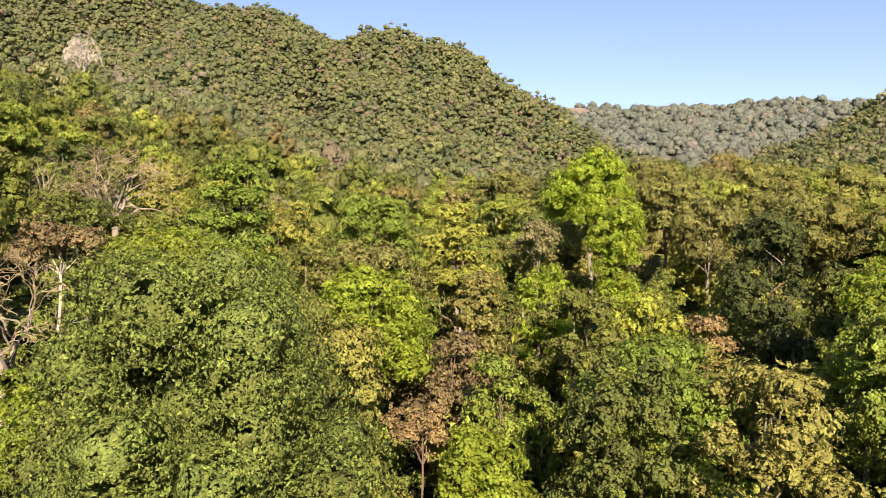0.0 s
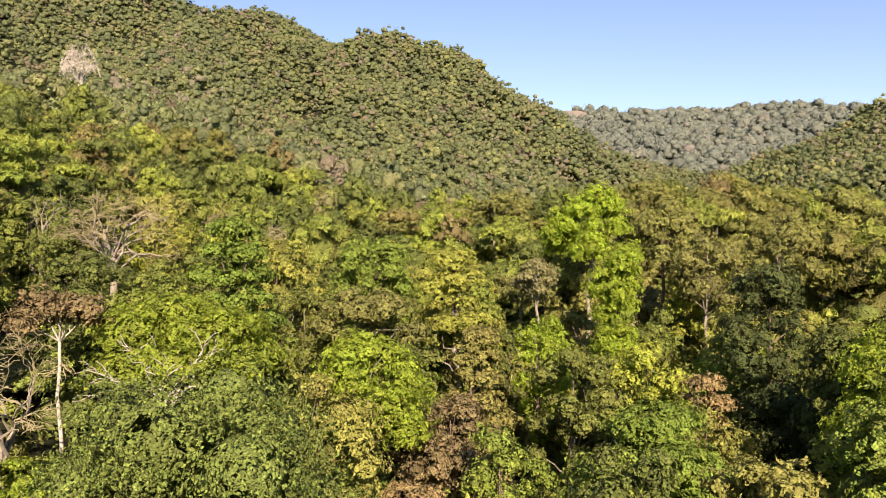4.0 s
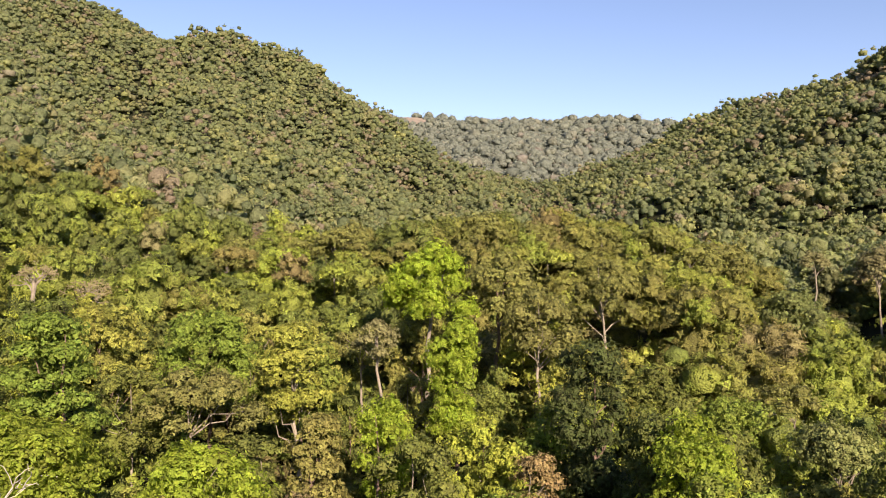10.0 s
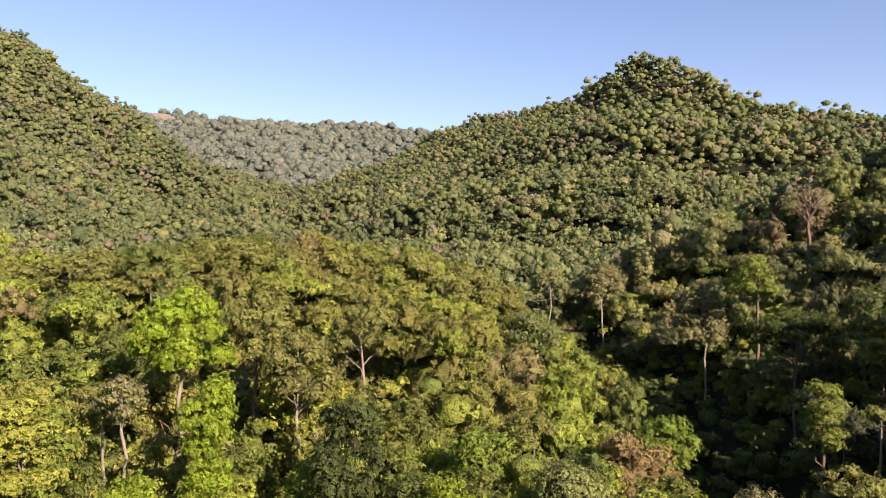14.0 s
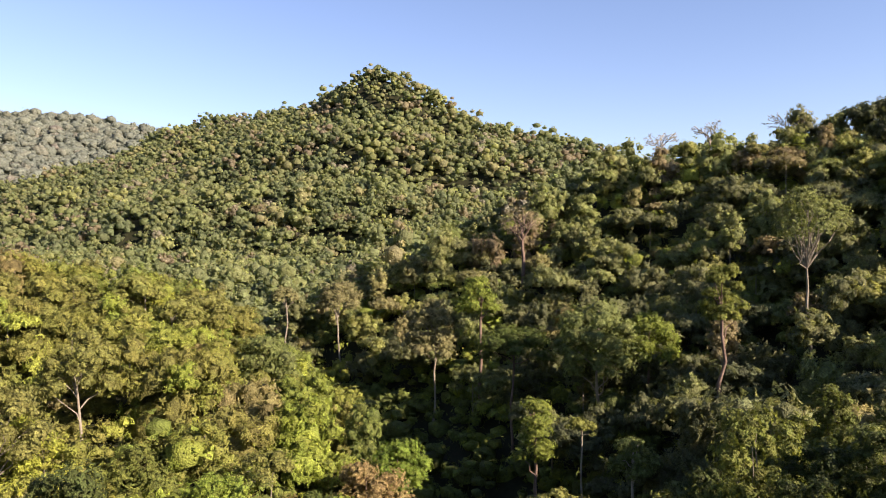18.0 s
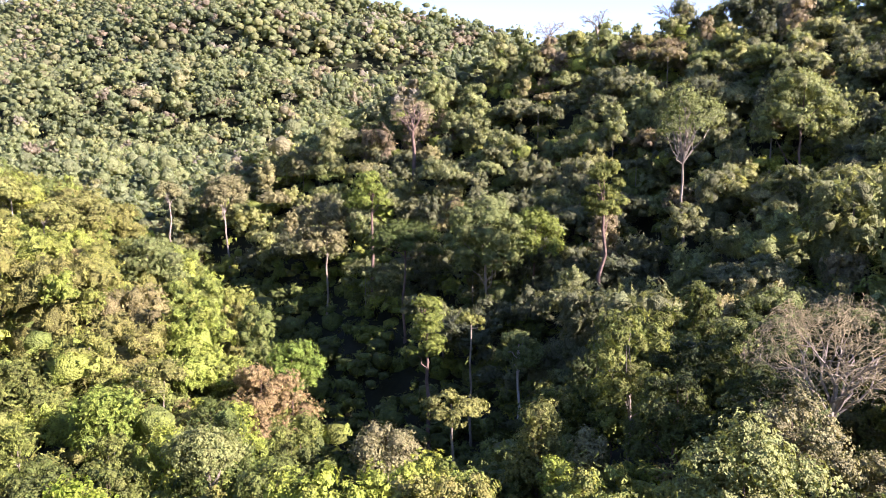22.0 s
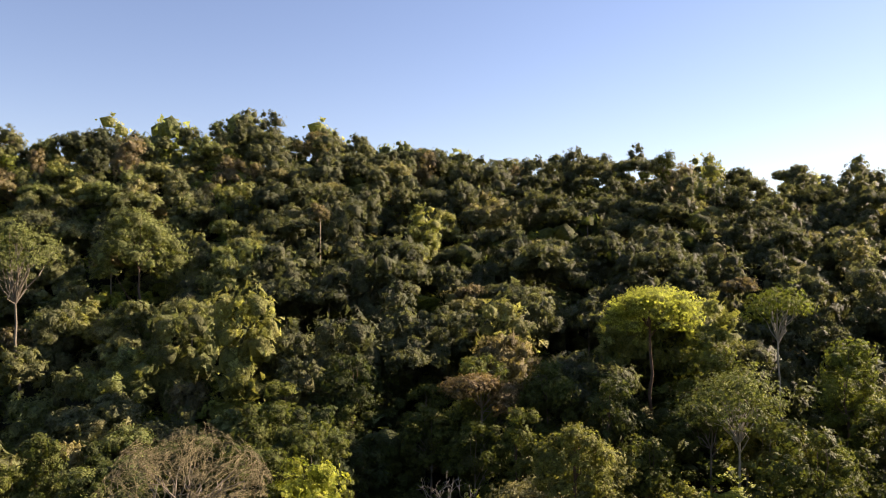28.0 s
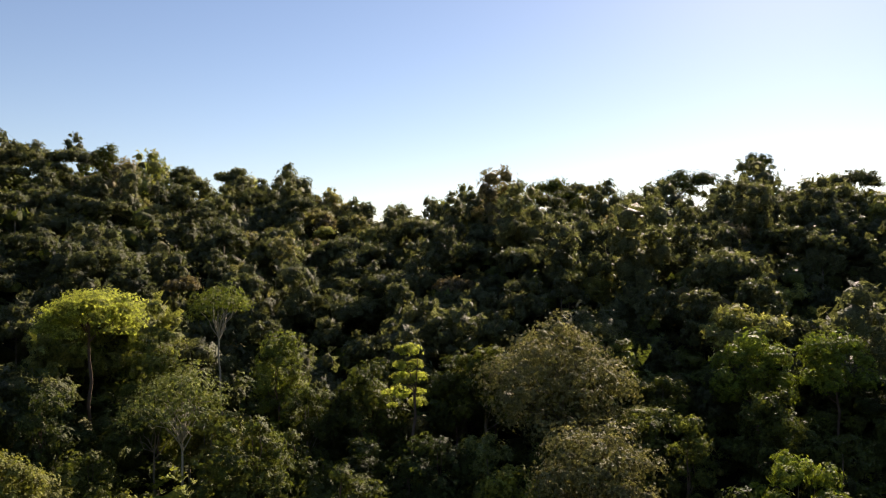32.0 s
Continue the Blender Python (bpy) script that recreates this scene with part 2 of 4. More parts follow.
# crest lines: fall of the slope, then bearing, distance and height of the ground along the crest
RIDGES = [
    (0.62, [(-60, 1500, 540), (-30, 1550, 470), (-18, 1500, 432), (-13, 1500, 434), (-7.6, 1500, 380), (-3.2, 1480, 399), (-0.5, 1450, 300),
            (3.8, 1350, 240), (6.7, 1250, 150), (9, 1100, 90), (14, 950, 55), (18, 800, 12)]),
    (0.45, [(-3.8, 1330, 300), (-5, 950, 150), (-7, 600, 45)]),
    (0.45, [(-18, 1500, 425), (-20, 950, 190), (-24, 480, 70)]),
    (0.45, [(9, 1100, 85), (4, 800, 55), (2, 500, 12)]),
    (0.32, [(-20, 2700, 440), (0, 2600, 430), (11, 2600, 428), (19, 2600, 408), (24, 2650, 420), (29.5, 2650, 385), (45, 2600, 330)]),
    (0.50, [(30, 1500, 212), (34.3, 1350, 234), (39.6, 1200, 217), (42.8, 1100, 222), (45.4, 1050, 228), (48.5, 1000, 200), (51.4, 950, 160),
            (54, 930, 170), (58.2, 900, 146), (61, 880, 110), (75, 850, 100)]),
    (0.80, [(43.2, 1095, 230), (45.1, 1050, 244), (46.9, 1025, 232)]),
    (0.20, [(-45, 210, 12), (-25, 230, 6), (-2, 215, -1), (20, 212, 1), (30, 190, -12), (37, 165, -27)]),
    (0.36, [(-70, 280, 66), (-45, 320, 62), (-25, 370, 53), (-10, 430, 35)]),
    (0.44, [(57, 325, 16), (61, 315, 32), (66, 302, 49), (77, 300, 54), (85, 300, 60), (97, 305, 61)]),
    (0.33, [(104, 300, 55), (110, 290, 47), (120, 285, 47), (129, 270, 38), (144, 250, 24), (153, 240, 33), (176, 235, 30), (205, 260, 30)]),
    (0.27, [(78, 52, -12), (90, 75, -9), (112, 82, -10), (126, 95, -9)]),
    (0.35, [(215, 380, 40), (255, 420, 60), (290, 300, 70)]),
]


def ravine(x, y):
    """Distance along the ravine and, to the right of it, across from its bed, which bends north."""
    u, v = x * 0.72 + y * 0.69, x * 0.69 - y * 0.72
    return u, v - 14 + 0.0022 * np.clip(u - 110, 0, 170) ** 2


def ground(x, y):
    """Height of the ground (numpy arrays)."""
    r = np.hypot(x, y)
    top = [-22 + 0.05 * np.clip(r - 220, 0, 1000)]
    for fall, pts in RIDGES:
        p = np.array([at(*q) for q in pts])
        best = np.full(x.shape, -1e9)
        for a, b in zip(p[:-1], p[1:]):
            ab = b[:2] - a[:2]
            s = np.clip(((x - a[0]) * ab[0] + (y - a[1]) * ab[1]) / (ab @ ab), 0, 1)
            d = np.hypot(x - a[0] - s * ab[0], y - a[1] - s * ab[1])
            best = np.maximum(best, a[2] + s * (b[2] - a[2]) - fall * (np.sqrt(d * d + 144) - 12))
        top.append(best)
    top = np.array(top)
    k = 3.5 + 0.004 * np.clip(r - 150, 0, 1500)
    m = top.max(0)
    z = m + k * np.log(np.exp(np.clip((top - m) / k, -30, 0)).sum(0))
    gully = np.sin(x * 0.011 + 1.3 * np.sin(y * 0.006)) * np.sin(y * 0.009 + 0.7 + 1.1 * np.sin(x * 0.005))
    u, v = ravine(x, y)
    cut = -39 + 0.06 * (u - 110) + np.where(v < 0, 0.85, 0.5) * np.maximum(np.abs(v) - 7, 0) + 0.9 * np.maximum(105 - u, 0) + 0.35 * np.maximum(u - 270, 0)
    z = np.where(u > 60, -4 * np.logaddexp(-z / 4, -cut / 4), z)
    rib = np.sin(x * 0.034 + 1.7 * np.sin(y * 0.011)) + 0.7 * np.sin((x + y) * 0.027 + 1.9 * np.sin((x - y) * 0.009))
    z = z + rib * np.clip((r - 420) * 0.02, 0, 6) * np.clip((2000 - r) / 300, 0, 1)
    return z + gully * np.clip((r - 250) * 0.012, 0, 11) + 0.6 * np.sin(x * 0.09) * np.sin(y * 0.08)


def ground_at(x, y):
    return float(ground(np.array([float(x)]), np.array([float(y)]))[0])


# ---- mesh tools ----
def quick_mesh(name, verts, faces, material, tone=None, inner=None, swell=None):
    """A mesh of equal-sided faces from numpy arrays; tone: one value a vertex, for the colour of its tree."""
    v, f = np.asarray(verts, np.float32).reshape(-1, 3), np.asarray(faces, np.int32)
    me = bpy.data.meshes.new(name)
    me.vertices.add(len(v))
    me.vertices.foreach_set("co", v.ravel())
    me.loops.add(f.size)
    me.loops.foreach_set("vertex_index", f.ravel())
    me.polygons.add(len(f))
    me.polygons.foreach_set("loop_start", np.arange(0, f.size, f.shape[1], dtype=np.int32))
    if tone is not None:
        me.attributes.new("tone", "FLOAT", "POINT").data.foreach_set("value", np.asarray(tone, np.float32))
    smooth = np.zeros(len(f), bool)
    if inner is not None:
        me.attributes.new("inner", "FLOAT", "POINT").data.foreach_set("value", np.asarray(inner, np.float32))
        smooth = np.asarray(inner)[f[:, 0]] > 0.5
    if swell is not None:
        me.attributes.new("swell", "FLOAT_VECTOR", "POINT").data.foreach_set("vector", np.asarray(swell, np.float32).ravel())
    me.polygons.foreach_set("use_smooth", smooth)
    me.update(calc_edges=True)
    me.materials.append(material)
    return me


def halves(v):
    """Two triangles for each four-cornered leaf, which share their corners."""
    i = np.arange(len(v))[:, None] * 4
    return v.reshape(-1, 3), np.concatenate([i + (0, 1, 2), i + (0, 2, 3)])


def dome(sides, rings):
    """A ball cut off below, as a pattern for the dense inside of a leaf mass."""
    v, f = [(0, 0, 1)], [(0, 1 + j, 1 + (j + 1) % sides) for j in range(sides)]
    for i in range(rings):
        a = math.radians(128) * (i + 1) / rings
        v += [(math.sin(a) * math.cos(b), math.sin(a) * math.sin(b), math.cos(a)) for b in (2 * math.pi * (j + 0.5 * (i % 2)) / sides for j in range(sides))]
    for i in range(rings - 1):
        for j in range(sides):
            a, b = 1 + i * sides + j, 1 + i * sides + (j + 1) % sides
            f += [(a, a + sides, b), (b, a + sides, b + sides)]
    return np.array(v), np.array(f)


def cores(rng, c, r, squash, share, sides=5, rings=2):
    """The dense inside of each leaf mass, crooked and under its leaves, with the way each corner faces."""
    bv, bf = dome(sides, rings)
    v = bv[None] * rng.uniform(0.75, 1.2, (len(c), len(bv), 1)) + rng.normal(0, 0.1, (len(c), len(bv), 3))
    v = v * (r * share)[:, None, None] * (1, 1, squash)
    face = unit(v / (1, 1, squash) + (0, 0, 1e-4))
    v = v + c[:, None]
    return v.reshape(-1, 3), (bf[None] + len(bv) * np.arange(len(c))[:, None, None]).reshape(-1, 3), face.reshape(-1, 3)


def crown_mesh_data(rng, c, r, squash, leaves, size, corners, slim, droop, ruffle, share, sides, rings, heart):
    """Leaves and dense insides of one crown: corners, faces, 1 for the inside, and the way each corner faces."""
    v, swell = crown_leaves(rng, c, r, squash, leaves, size, corners, slim, droop, ruffle)
    cards = halves(v) if corners == 4 else (v.reshape(-1, 3), np.arange(leaves * 3).reshape(-1, 3))
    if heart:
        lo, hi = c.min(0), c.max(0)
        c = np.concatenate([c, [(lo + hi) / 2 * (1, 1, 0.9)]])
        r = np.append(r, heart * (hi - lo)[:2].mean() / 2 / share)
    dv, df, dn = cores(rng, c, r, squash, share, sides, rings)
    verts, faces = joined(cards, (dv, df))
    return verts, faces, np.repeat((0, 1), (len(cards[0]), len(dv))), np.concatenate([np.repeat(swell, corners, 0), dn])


def joined(*sets):
    vs, fs, n = [], [], 0
    for v, f in sets:
        vs.append(v), fs.append(f + n)
        n += len(v)
    return np.concatenate(vs), np.concatenate(fs)


def part_mesh(name, me, parent, label=""):
    ob = new(name, me)
    ob.parent = parent
    return tagged(ob, label)


def unit(v):
    return v / np.maximum(np.linalg.norm(v, axis=-1, keepdims=True), 1e-9)


def leaf_cards(rng, centre, normal, size, corners=4, slim=0.75, droop=0.3):
    """Folded leaf blades: root, side, tip and side round each centre."""
    n = len(centre)
    normal = unit(normal)
    t = unit(np.cross(normal, unit(rng.normal(size=(n, 3)))))
    t[:, 2] -= droop * rng.random(n)
    t = unit(t)
    s = np.cross(normal, t)
    a = (size * rng.uniform(0.65, 1.35, n))[:, None]
    w = a * slim
    if corners == 3:
        return np.stack([centre - t * a * 0.6 - s * w, centre - t * a * 0.3 + s * w * 1.2, centre + t * a], 1)
    fold = normal * a * 0.12
    k = rng.uniform(0.1, 0.35, (n, 1))
    return np.stack([centre - t * a * 0.5 - s * w * k, centre + t * a * 0.1 - s * w * 0.55 + fold, centre + t * a * 0.55 + s * w * k, centre - t * a * 0.08 + s * w * 0.55 + fold], 1)


def crown_shape(rng, wide, tall, lumps, form):
    """Centres and radii of the leaf masses of one crown whose foot is at 0 and top at tall."""
    i = np.arange(lumps) + 0.5
    ang = i * 2.39996 + rng.uniform(0, 6.28) + rng.normal(0, 0.25, lumps)
    h = (i / lumps + rng.normal(0, 0.05, lumps)).clip(0.02, 0.98)
    if form == "dome":
        rad, h, size, squash = rng.uniform(0, 0.55, lumps), rng.uniform(0.35, 0.6, lumps), 0.78 if lumps < 3 else 0.6, 0.85
    elif form == "round":
        up = np.clip(-0.35 + 1.35 * h, -0.4, 1)
        rad = np.sqrt(np.clip(1 - up ** 2, 0.02, 1)) * rng.uniform(0.75, 1.1, lumps)
        h = (0.42 + 0.56 * up) * rng.uniform(0.9, 1.1, lumps)
        size, squash = 0.29, 0.8
    elif form == "flat":
        rad = np.sqrt(rng.uniform(0.02, 1.15, lumps))
        h = 0.30 + 0.62 * np.sqrt(np.clip(1.2 - rad ** 2, 0.03, 1)) + rng.normal(0, 0.06, lumps)
        size, squash = 0.30, 0.55
    elif form == "column":
        rad = np.sqrt(np.clip(1 - (1.6 * h - 0.8) ** 2, 0.1, 1)) * rng.uniform(0.4, 0.85, lumps)
        size, squash = 0.38, 0.9
    elif form == "tiers":
        h = np.round(h * 4.4) / 4.6 + rng.normal(0, 0.025, lumps)
        rad = (1.08 - 0.75 * h) * rng.uniform(0.3, 1.0, lumps)
        size, squash = 0.32, 0.55
    else:
        rad = np.sqrt(rng.uniform(0.05, 1, lumps))
        h = 0.45 + 0.5 * np.sqrt(np.clip(1 - rad ** 2, 0, 1)) * rng.uniform(0.5, 1.05, lumps)
        size, squash = 0.33, 0.7
    c = np.stack([np.cos(ang) * rad * wide / 2 * 0.8, np.sin(ang) * rad * wide / 2 * 0.8, tall * (0.08 + 0.84 * h)], 1)
    c[:, :2] += rng.normal(0, 0.05, 2) * wide
    r = size * wide / 2 * rng.uniform(0.55, 1.4, lumps)
    c[:, 2] += tall - np.max(c[:, 2] + 0.95 * r * squash)
    return c, r, squash


def crown_leaves(rng, c, r, squash, leaves, size, corners=4, slim=0.75, droop=0.2, ruffle=0.32):
    """Leaves spread over the tops and sides of the leaf masses, thinner inside."""
    many = leaves * 3
    k = rng.choice(len(c), many, p=r ** 2 / (r ** 2).sum())
    d = unit(rng.normal(size=(many, 3)) + (0, 0, 0.3))
    d[:, 2] = np.abs(d[:, 2] + 0.5) - 0.5
    ripple = 1 + 0.22 * np.sin(d[:, 0] * 5 + k) * np.sin(d[:, 1] * 5 + 2 * k) + 0.15 * np.sin(d[:, 2] * 9 + k * 1.7)
    p = c[k] + d * (r[k] * ripple * rng.uniform(0.72, 1.15, many))[:, None] * (1, 1, squash)
    # leaves that would lie deep inside another mass are left out
    deep = np.full(many, 9.0)
    for m in range(len(c)):
        q = np.linalg.norm((p - c[m]) / (1, 1, squash), axis=1) / r[m]
        q[k == m] = 9.0
        deep = np.minimum(deep, q)
    order = np.argsort(deep < 0.72, kind="stable")[:leaves]
    k, d, p = k[order], d[order], p[order]
    n = d * (1, 1, 0.8 / squash) + rng.normal(0, ruffle, (leaves, 3)) + (0, 0, 0.12)
    mid = c.mean(0) - (0, 0, 0.3 * np.ptp(c[:, 2]))
    swell = unit(0.7 * d * (1, 1, 1 / squash) + 0.4 * unit(p - mid) + (0, 0, 0.1) + rng.normal(0, 0.2, (leaves, 3)))
    return leaf_cards(rng, p, n, size, corners, slim, droop), swell


def tubes(paths, sides=6):
    """Round tapering limbs: each path is a list of (x, y, z, radius). Returns vertices and four-sided faces."""
    vs, fs, base = [], [], 0
    for p in paths:
        p = np.array(p, float)
        step = unit(np.gradient(p[:, :3], axis=0))
        side = unit(np.cross(step, (0.31, 0.94, 0.13)))
        up = np.cross(step, side)
        a = np.linspace(0, 2 * np.pi, sides, endpoint=False)
        ring = p[:, None, :3] + p[:, None, 3:] * (side[:, None] * np.cos(a)[None, :, None] + up[:, None] * np.sin(a)[None, :, None])
        vs.append(ring.reshape(-1, 3))
        for i in range(len(p) - 1):
            for j in range(sides):
                q = base + i * sides
                fs.append((q + j, q + (j + 1) % sides, q + sides + (j + 1) % sides, q + sides + j))
        base += len(p) * sides
    return np.concatenate(vs), np.array(fs)


def bent(rng, a, b, r0, r1, n=5, sway=0.08):
    """A crooked limb from a to b."""
    a, b = np.array(a, float), np.array(b, float)
    s = np.linspace(0, 1, n)[:, None]
    p = a + (b - a) * s
    p += rng.normal(0, sway * np.linalg.norm(b - a), (n, 3)) * np.sin(s * np.pi)
    p[:, 2] += 0.06 * np.linalg.norm(b - a) * np.sin(s[:, 0] * np.pi)
    return [(*q, r0 + (r1 - r0) * k) for q, k in zip(p, s[:, 0])]


# ---- trees as things ----
def tree(name, label, seed, wide, tall, crown_tall, form, lumps, leaves, size, leaf, bark, group="", slim=0.75, limbs=5, thick=0.013, droop=0.2, category="tree", ruffle=0.36, solid=0.68):
    """A tree with its foot at 0: tapered trunk, limbs to the leaf masses, and a crown of single leaves."""
    rng = np.random.default_rng(seed)
    root = tagged(new(name), label, category, group)
    c, r, squash = crown_shape(rng, wide, crown_tall, int(lumps * 1.25), form)
    c[:, :2] *= min(1.0, max(0.5, (wide / 2 - 0.7 * r.mean()) / np.percentile(np.hypot(c[:, 0], c[:, 1]), 85)))
    foot = tall - crown_tall
    c[:, 2] += foot
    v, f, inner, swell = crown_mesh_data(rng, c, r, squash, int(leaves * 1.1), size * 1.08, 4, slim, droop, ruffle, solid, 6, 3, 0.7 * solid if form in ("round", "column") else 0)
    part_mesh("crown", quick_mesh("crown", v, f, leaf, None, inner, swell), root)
    lean = rng.normal(0, 0.02, 2) * tall
    fork = np.array([lean[0], lean[1], foot + crown_tall * 0.35])
    r0 = tall * thick
    stem = bent(rng, (0, 0, -3), fork, r0, r0 * 0.55, 7, 0.012)
    stem[0] = (*stem[0][:3], r0 * 1.5)
    stem += bent(rng, fork, (fork[0] * 1.4, fork[1] * 1.4, tall * 0.93), r0 * 0.5, r0 * 0.1, 4, 0.03)[1:]
    part_mesh("trunk", quick_mesh("trunk", *tubes([stem], 8), bark), root)
    for i in rng.permutation(len(c))[:limbs]:
        z = np.clip(c[i, 2] - crown_tall * rng.uniform(0.15, 0.4), foot * 0.7, fork[2])
        s = z / fork[2]
        arm = bent(rng, (fork[0] * s, fork[1] * s, z), c[i] + (0, 0, 0.1 * r[i]), r0 * 0.38, r0 * 0.08, 5, 0.07)
        part_mesh("limb", quick_mesh("limb", *tubes([arm], 5), bark), root)
    return root


def bare_tree(name, label, seed, wide, tall, foot, bark, twigs, group="", boughs=6, depth=4, thick=0.018, fine_rad=0.028):
    """A leafless tree: trunk, boughs that fork again and again, fine twigs."""
    rng = np.random.default_rng(seed)
    root = tagged(new(name), label, "tree", group)
    r0 = tall * thick
    stem = bent(rng, (0, 0, -3), (0, 0, foot), r0 * 1.2, r0 * 0.8, 6, 0.015)
    part_mesh("trunk", quick_mesh("trunk", *tubes([stem], 8), bark), root)

    def grow(a, way, length, rad, level):
        rad = max(rad, fine_rad)
        b = a + way * length
        (big if level < 2 else fine).append(bent(rng, a, b, rad, rad * 0.6, 4, 0.07))
        if level >= depth:
            return
        for _ in range(3):
            side = unit(way + rng.normal(0, 0.5, 3) + (0, 0, 0.05))
            side[2] = max(side[2], -0.15)
            grow(b, unit(side * (1.25, 1.25, 0.8)), length * rng.uniform(0.55, 0.8), rad * 0.52, level + 1)

    for i in range(boughs):
        big, fine = [], []
        reach = np.array([wide * 0.72, wide * 0.72, (tall - foot) * 1.0])
        a = i * 2.39996 + rng.uniform(-0.3, 0.3)
        out = 0.25 + 0.95 * math.sqrt((i + 0.5) / boughs)
        way = unit(np.array([math.cos(a) * out * wide * 0.5, math.sin(a) * out * wide * 0.5, (tall - foot) * 0.75]))
        span = math.hypot(wide / 2 * out, tall - foot)
        grow(np.array([0, 0, foot - rng.uniform(0, 0.12) * tall]), way, span * 0.38, r0 * 0.5, 0)
        for limb in big + fine:
            for j, (x, y, z, rad) in enumerate(limb):
                over = math.hypot(x / reach[0], y / reach[1], max(0.0, z - foot) / reach[2])
                if over > 1:
                    pull = over ** -0.8
                    limb[j] = (x * pull, y * pull, foot + (z - foot) * pull, rad)
        bough = part_mesh("bough", quick_mesh("bough", *tubes(big, 5), bark), root)
        if fine:
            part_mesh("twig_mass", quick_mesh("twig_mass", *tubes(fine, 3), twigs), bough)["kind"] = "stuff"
    return root


SPECIAL = []


def plant(proto, bearing, r, scale=1.0, turn=0.0, high=1.0):
    """A copy of a tree at a place of the plan, standing on the ground."""
    x, y, _ = at(bearing, r)
    return copy_thing(proto, pose(x, y, ground_at(x, y), 0, 0, turn) @ Matrix.Diagonal((scale, scale, scale * high, 1)))


def height(bearing, r, top):
    return top - ground_at(*at(bearing, r)[:2])


def special(root, size, bearing, r, top, show=0.0):
    """Stands a tree of size (wide, tall) at its place, its top at that height over the first eye; show: height of it that is free of trees in front."""
    x, y, _ = at(bearing, r)
    z = ground_at(x, y)
    SPECIAL.append((x, y, bearing, r, top, size[0], show or 0.6 * size[0]))
    root.matrix_basis = pose(x, y, z) @ Matrix.Diagonal((1, 1, max(0.3, (top - z) / size[1]), 1))
    return root


# ---- the land itself ----
BEAR = np.radians(np.concatenate([np.arange(-50, 185, 1.0), np.arange(185, 310, 5.0)]))
DIST = np.concatenate([[0.0, 4, 8], np.arange(12, 330, 6.0), np.geomspace(332, 4900, 85)])
gx, gy = np.outer(DIST, np.sin(BEAR)), np.outer(DIST, np.cos(BEAR))
nb = len(BEAR)
quads = [(i * nb + j, i * nb + (j + 1) % nb, (i + 1) * nb + (j + 1) % nb, (i + 1) * nb + j) for i in range(len(DIST) - 1) for j in range(nb)]
quads = [q[::-1] for q in quads]
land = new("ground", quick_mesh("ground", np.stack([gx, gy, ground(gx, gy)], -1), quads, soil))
land.data.polygons.foreach_set("use_smooth", np.ones(len(quads), bool))
tagged(land, "dark leaf-littered forest floor rising to wooded ridges", "ground", kind="structure")

# ---- the wooded slopes: trees past counting ----
FORMS = ["round", "round", "round", "column", "flat", "open"]


def hidden(x, y, eye, top):
    """Whether the ground in between hides a tree of that height from the eye height over the plan's middle."""
    r = np.hypot(x, y)
    tan = (ground(x, y) + top - eye) / r
    worst = np.full(x.shape, -9.0)
    for s in np.linspace(0.08, 0.97, 40):
        worst = np.maximum(worst, (ground(x * s, y * s) + 11 - eye) / (r * s))
    return tan < worst


def stand(near, far, gap, seed):
    """Places of trees between two distances, a crooked grid thinned where a crest hides them."""
    rng = np.random.default_rng(seed)
    n = int(far / gap) + 1
    x, y = np.meshgrid(np.arange(-n, n + 1) * gap, np.arange(-n, n + 1) * gap)
    x = (x + (np.arange(2 * n + 1) % 2)[:, None] * gap / 2).ravel() + rng.uniform(-0.36, 0.36, x.size) * gap
    y = y.ravel() + rng.uniform(-0.36, 0.36, y.size) * gap
    r, b = np.hypot(x, y), np.degrees(np.arctan2(x, y))
    keep = (r >= near) & (r < far) & (b > -36) & (b < 178)
    x, y = x[keep], y[keep]
    sx, sy, _ = at(9.7, 2500)
    keep = ((x - sx) / 62) ** 2 + ((y - sy) / 130) ** 2 > 1
    x, y = x[keep], y[keep]
    keep = ~hidden(x, y, 24.0, 17.0)
    return x[keep], y[keep], rng


def tones(x, y, rng):
    """Kind of leaf by place: patches of alike trees, with odd ones among them; shade is put in as darker tones."""
    patch = 0.5 + 0.5 * np.sin(x * 0.021 + 2 * np.sin(y * 0.013)) * np.sin(y * 0.027 + np.sin(x * 0.017))
    t = 0.04 + 0.40 * patch * rng.random(len(x)) + 0.46 * rng.random(len(x))
    t = t + 0.10 * ((y > 0.75 * x - 10) & (x > -20) & (np.hypot(x, y) < 320))
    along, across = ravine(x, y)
    # the ravine's shade is put into the tone of its leaves
    ravine_shade = np.exp(-((across - 6) / 24) ** 2) * np.clip((along - 60) / 10, 0, 1) * np.clip((270 - along) / 40, 0, 1)
    t = t * (1 - 0.6 * ravine_shade)
    # the last slope's shade, put in as darker leaf tones
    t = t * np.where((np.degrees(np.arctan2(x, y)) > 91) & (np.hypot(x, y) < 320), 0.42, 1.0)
    # olive umbrella trees along the spur's crest
    b, r = np.degrees(np.arctan2(x, y)), np.hypot(x, y)
    t = np.where((b > 6) & (b < 37) & (r > 115) & (r < 260) & (rng.random(len(x)) < 0.55), rng.uniform(0.60, 0.68, len(x)), t)
    odd = rng.random(len(x)) * (1 - 0.3 * ravine_shade) + 0.06 * ravine_shade
    t = np.where(odd > 0.90, rng.uniform(0.84, 0.94, len(x)), t)
    return np.where(odd > 0.98, 1.0, np.where(odd < 0.05, rng.uniform(0.74, 0.82, len(x)), t))


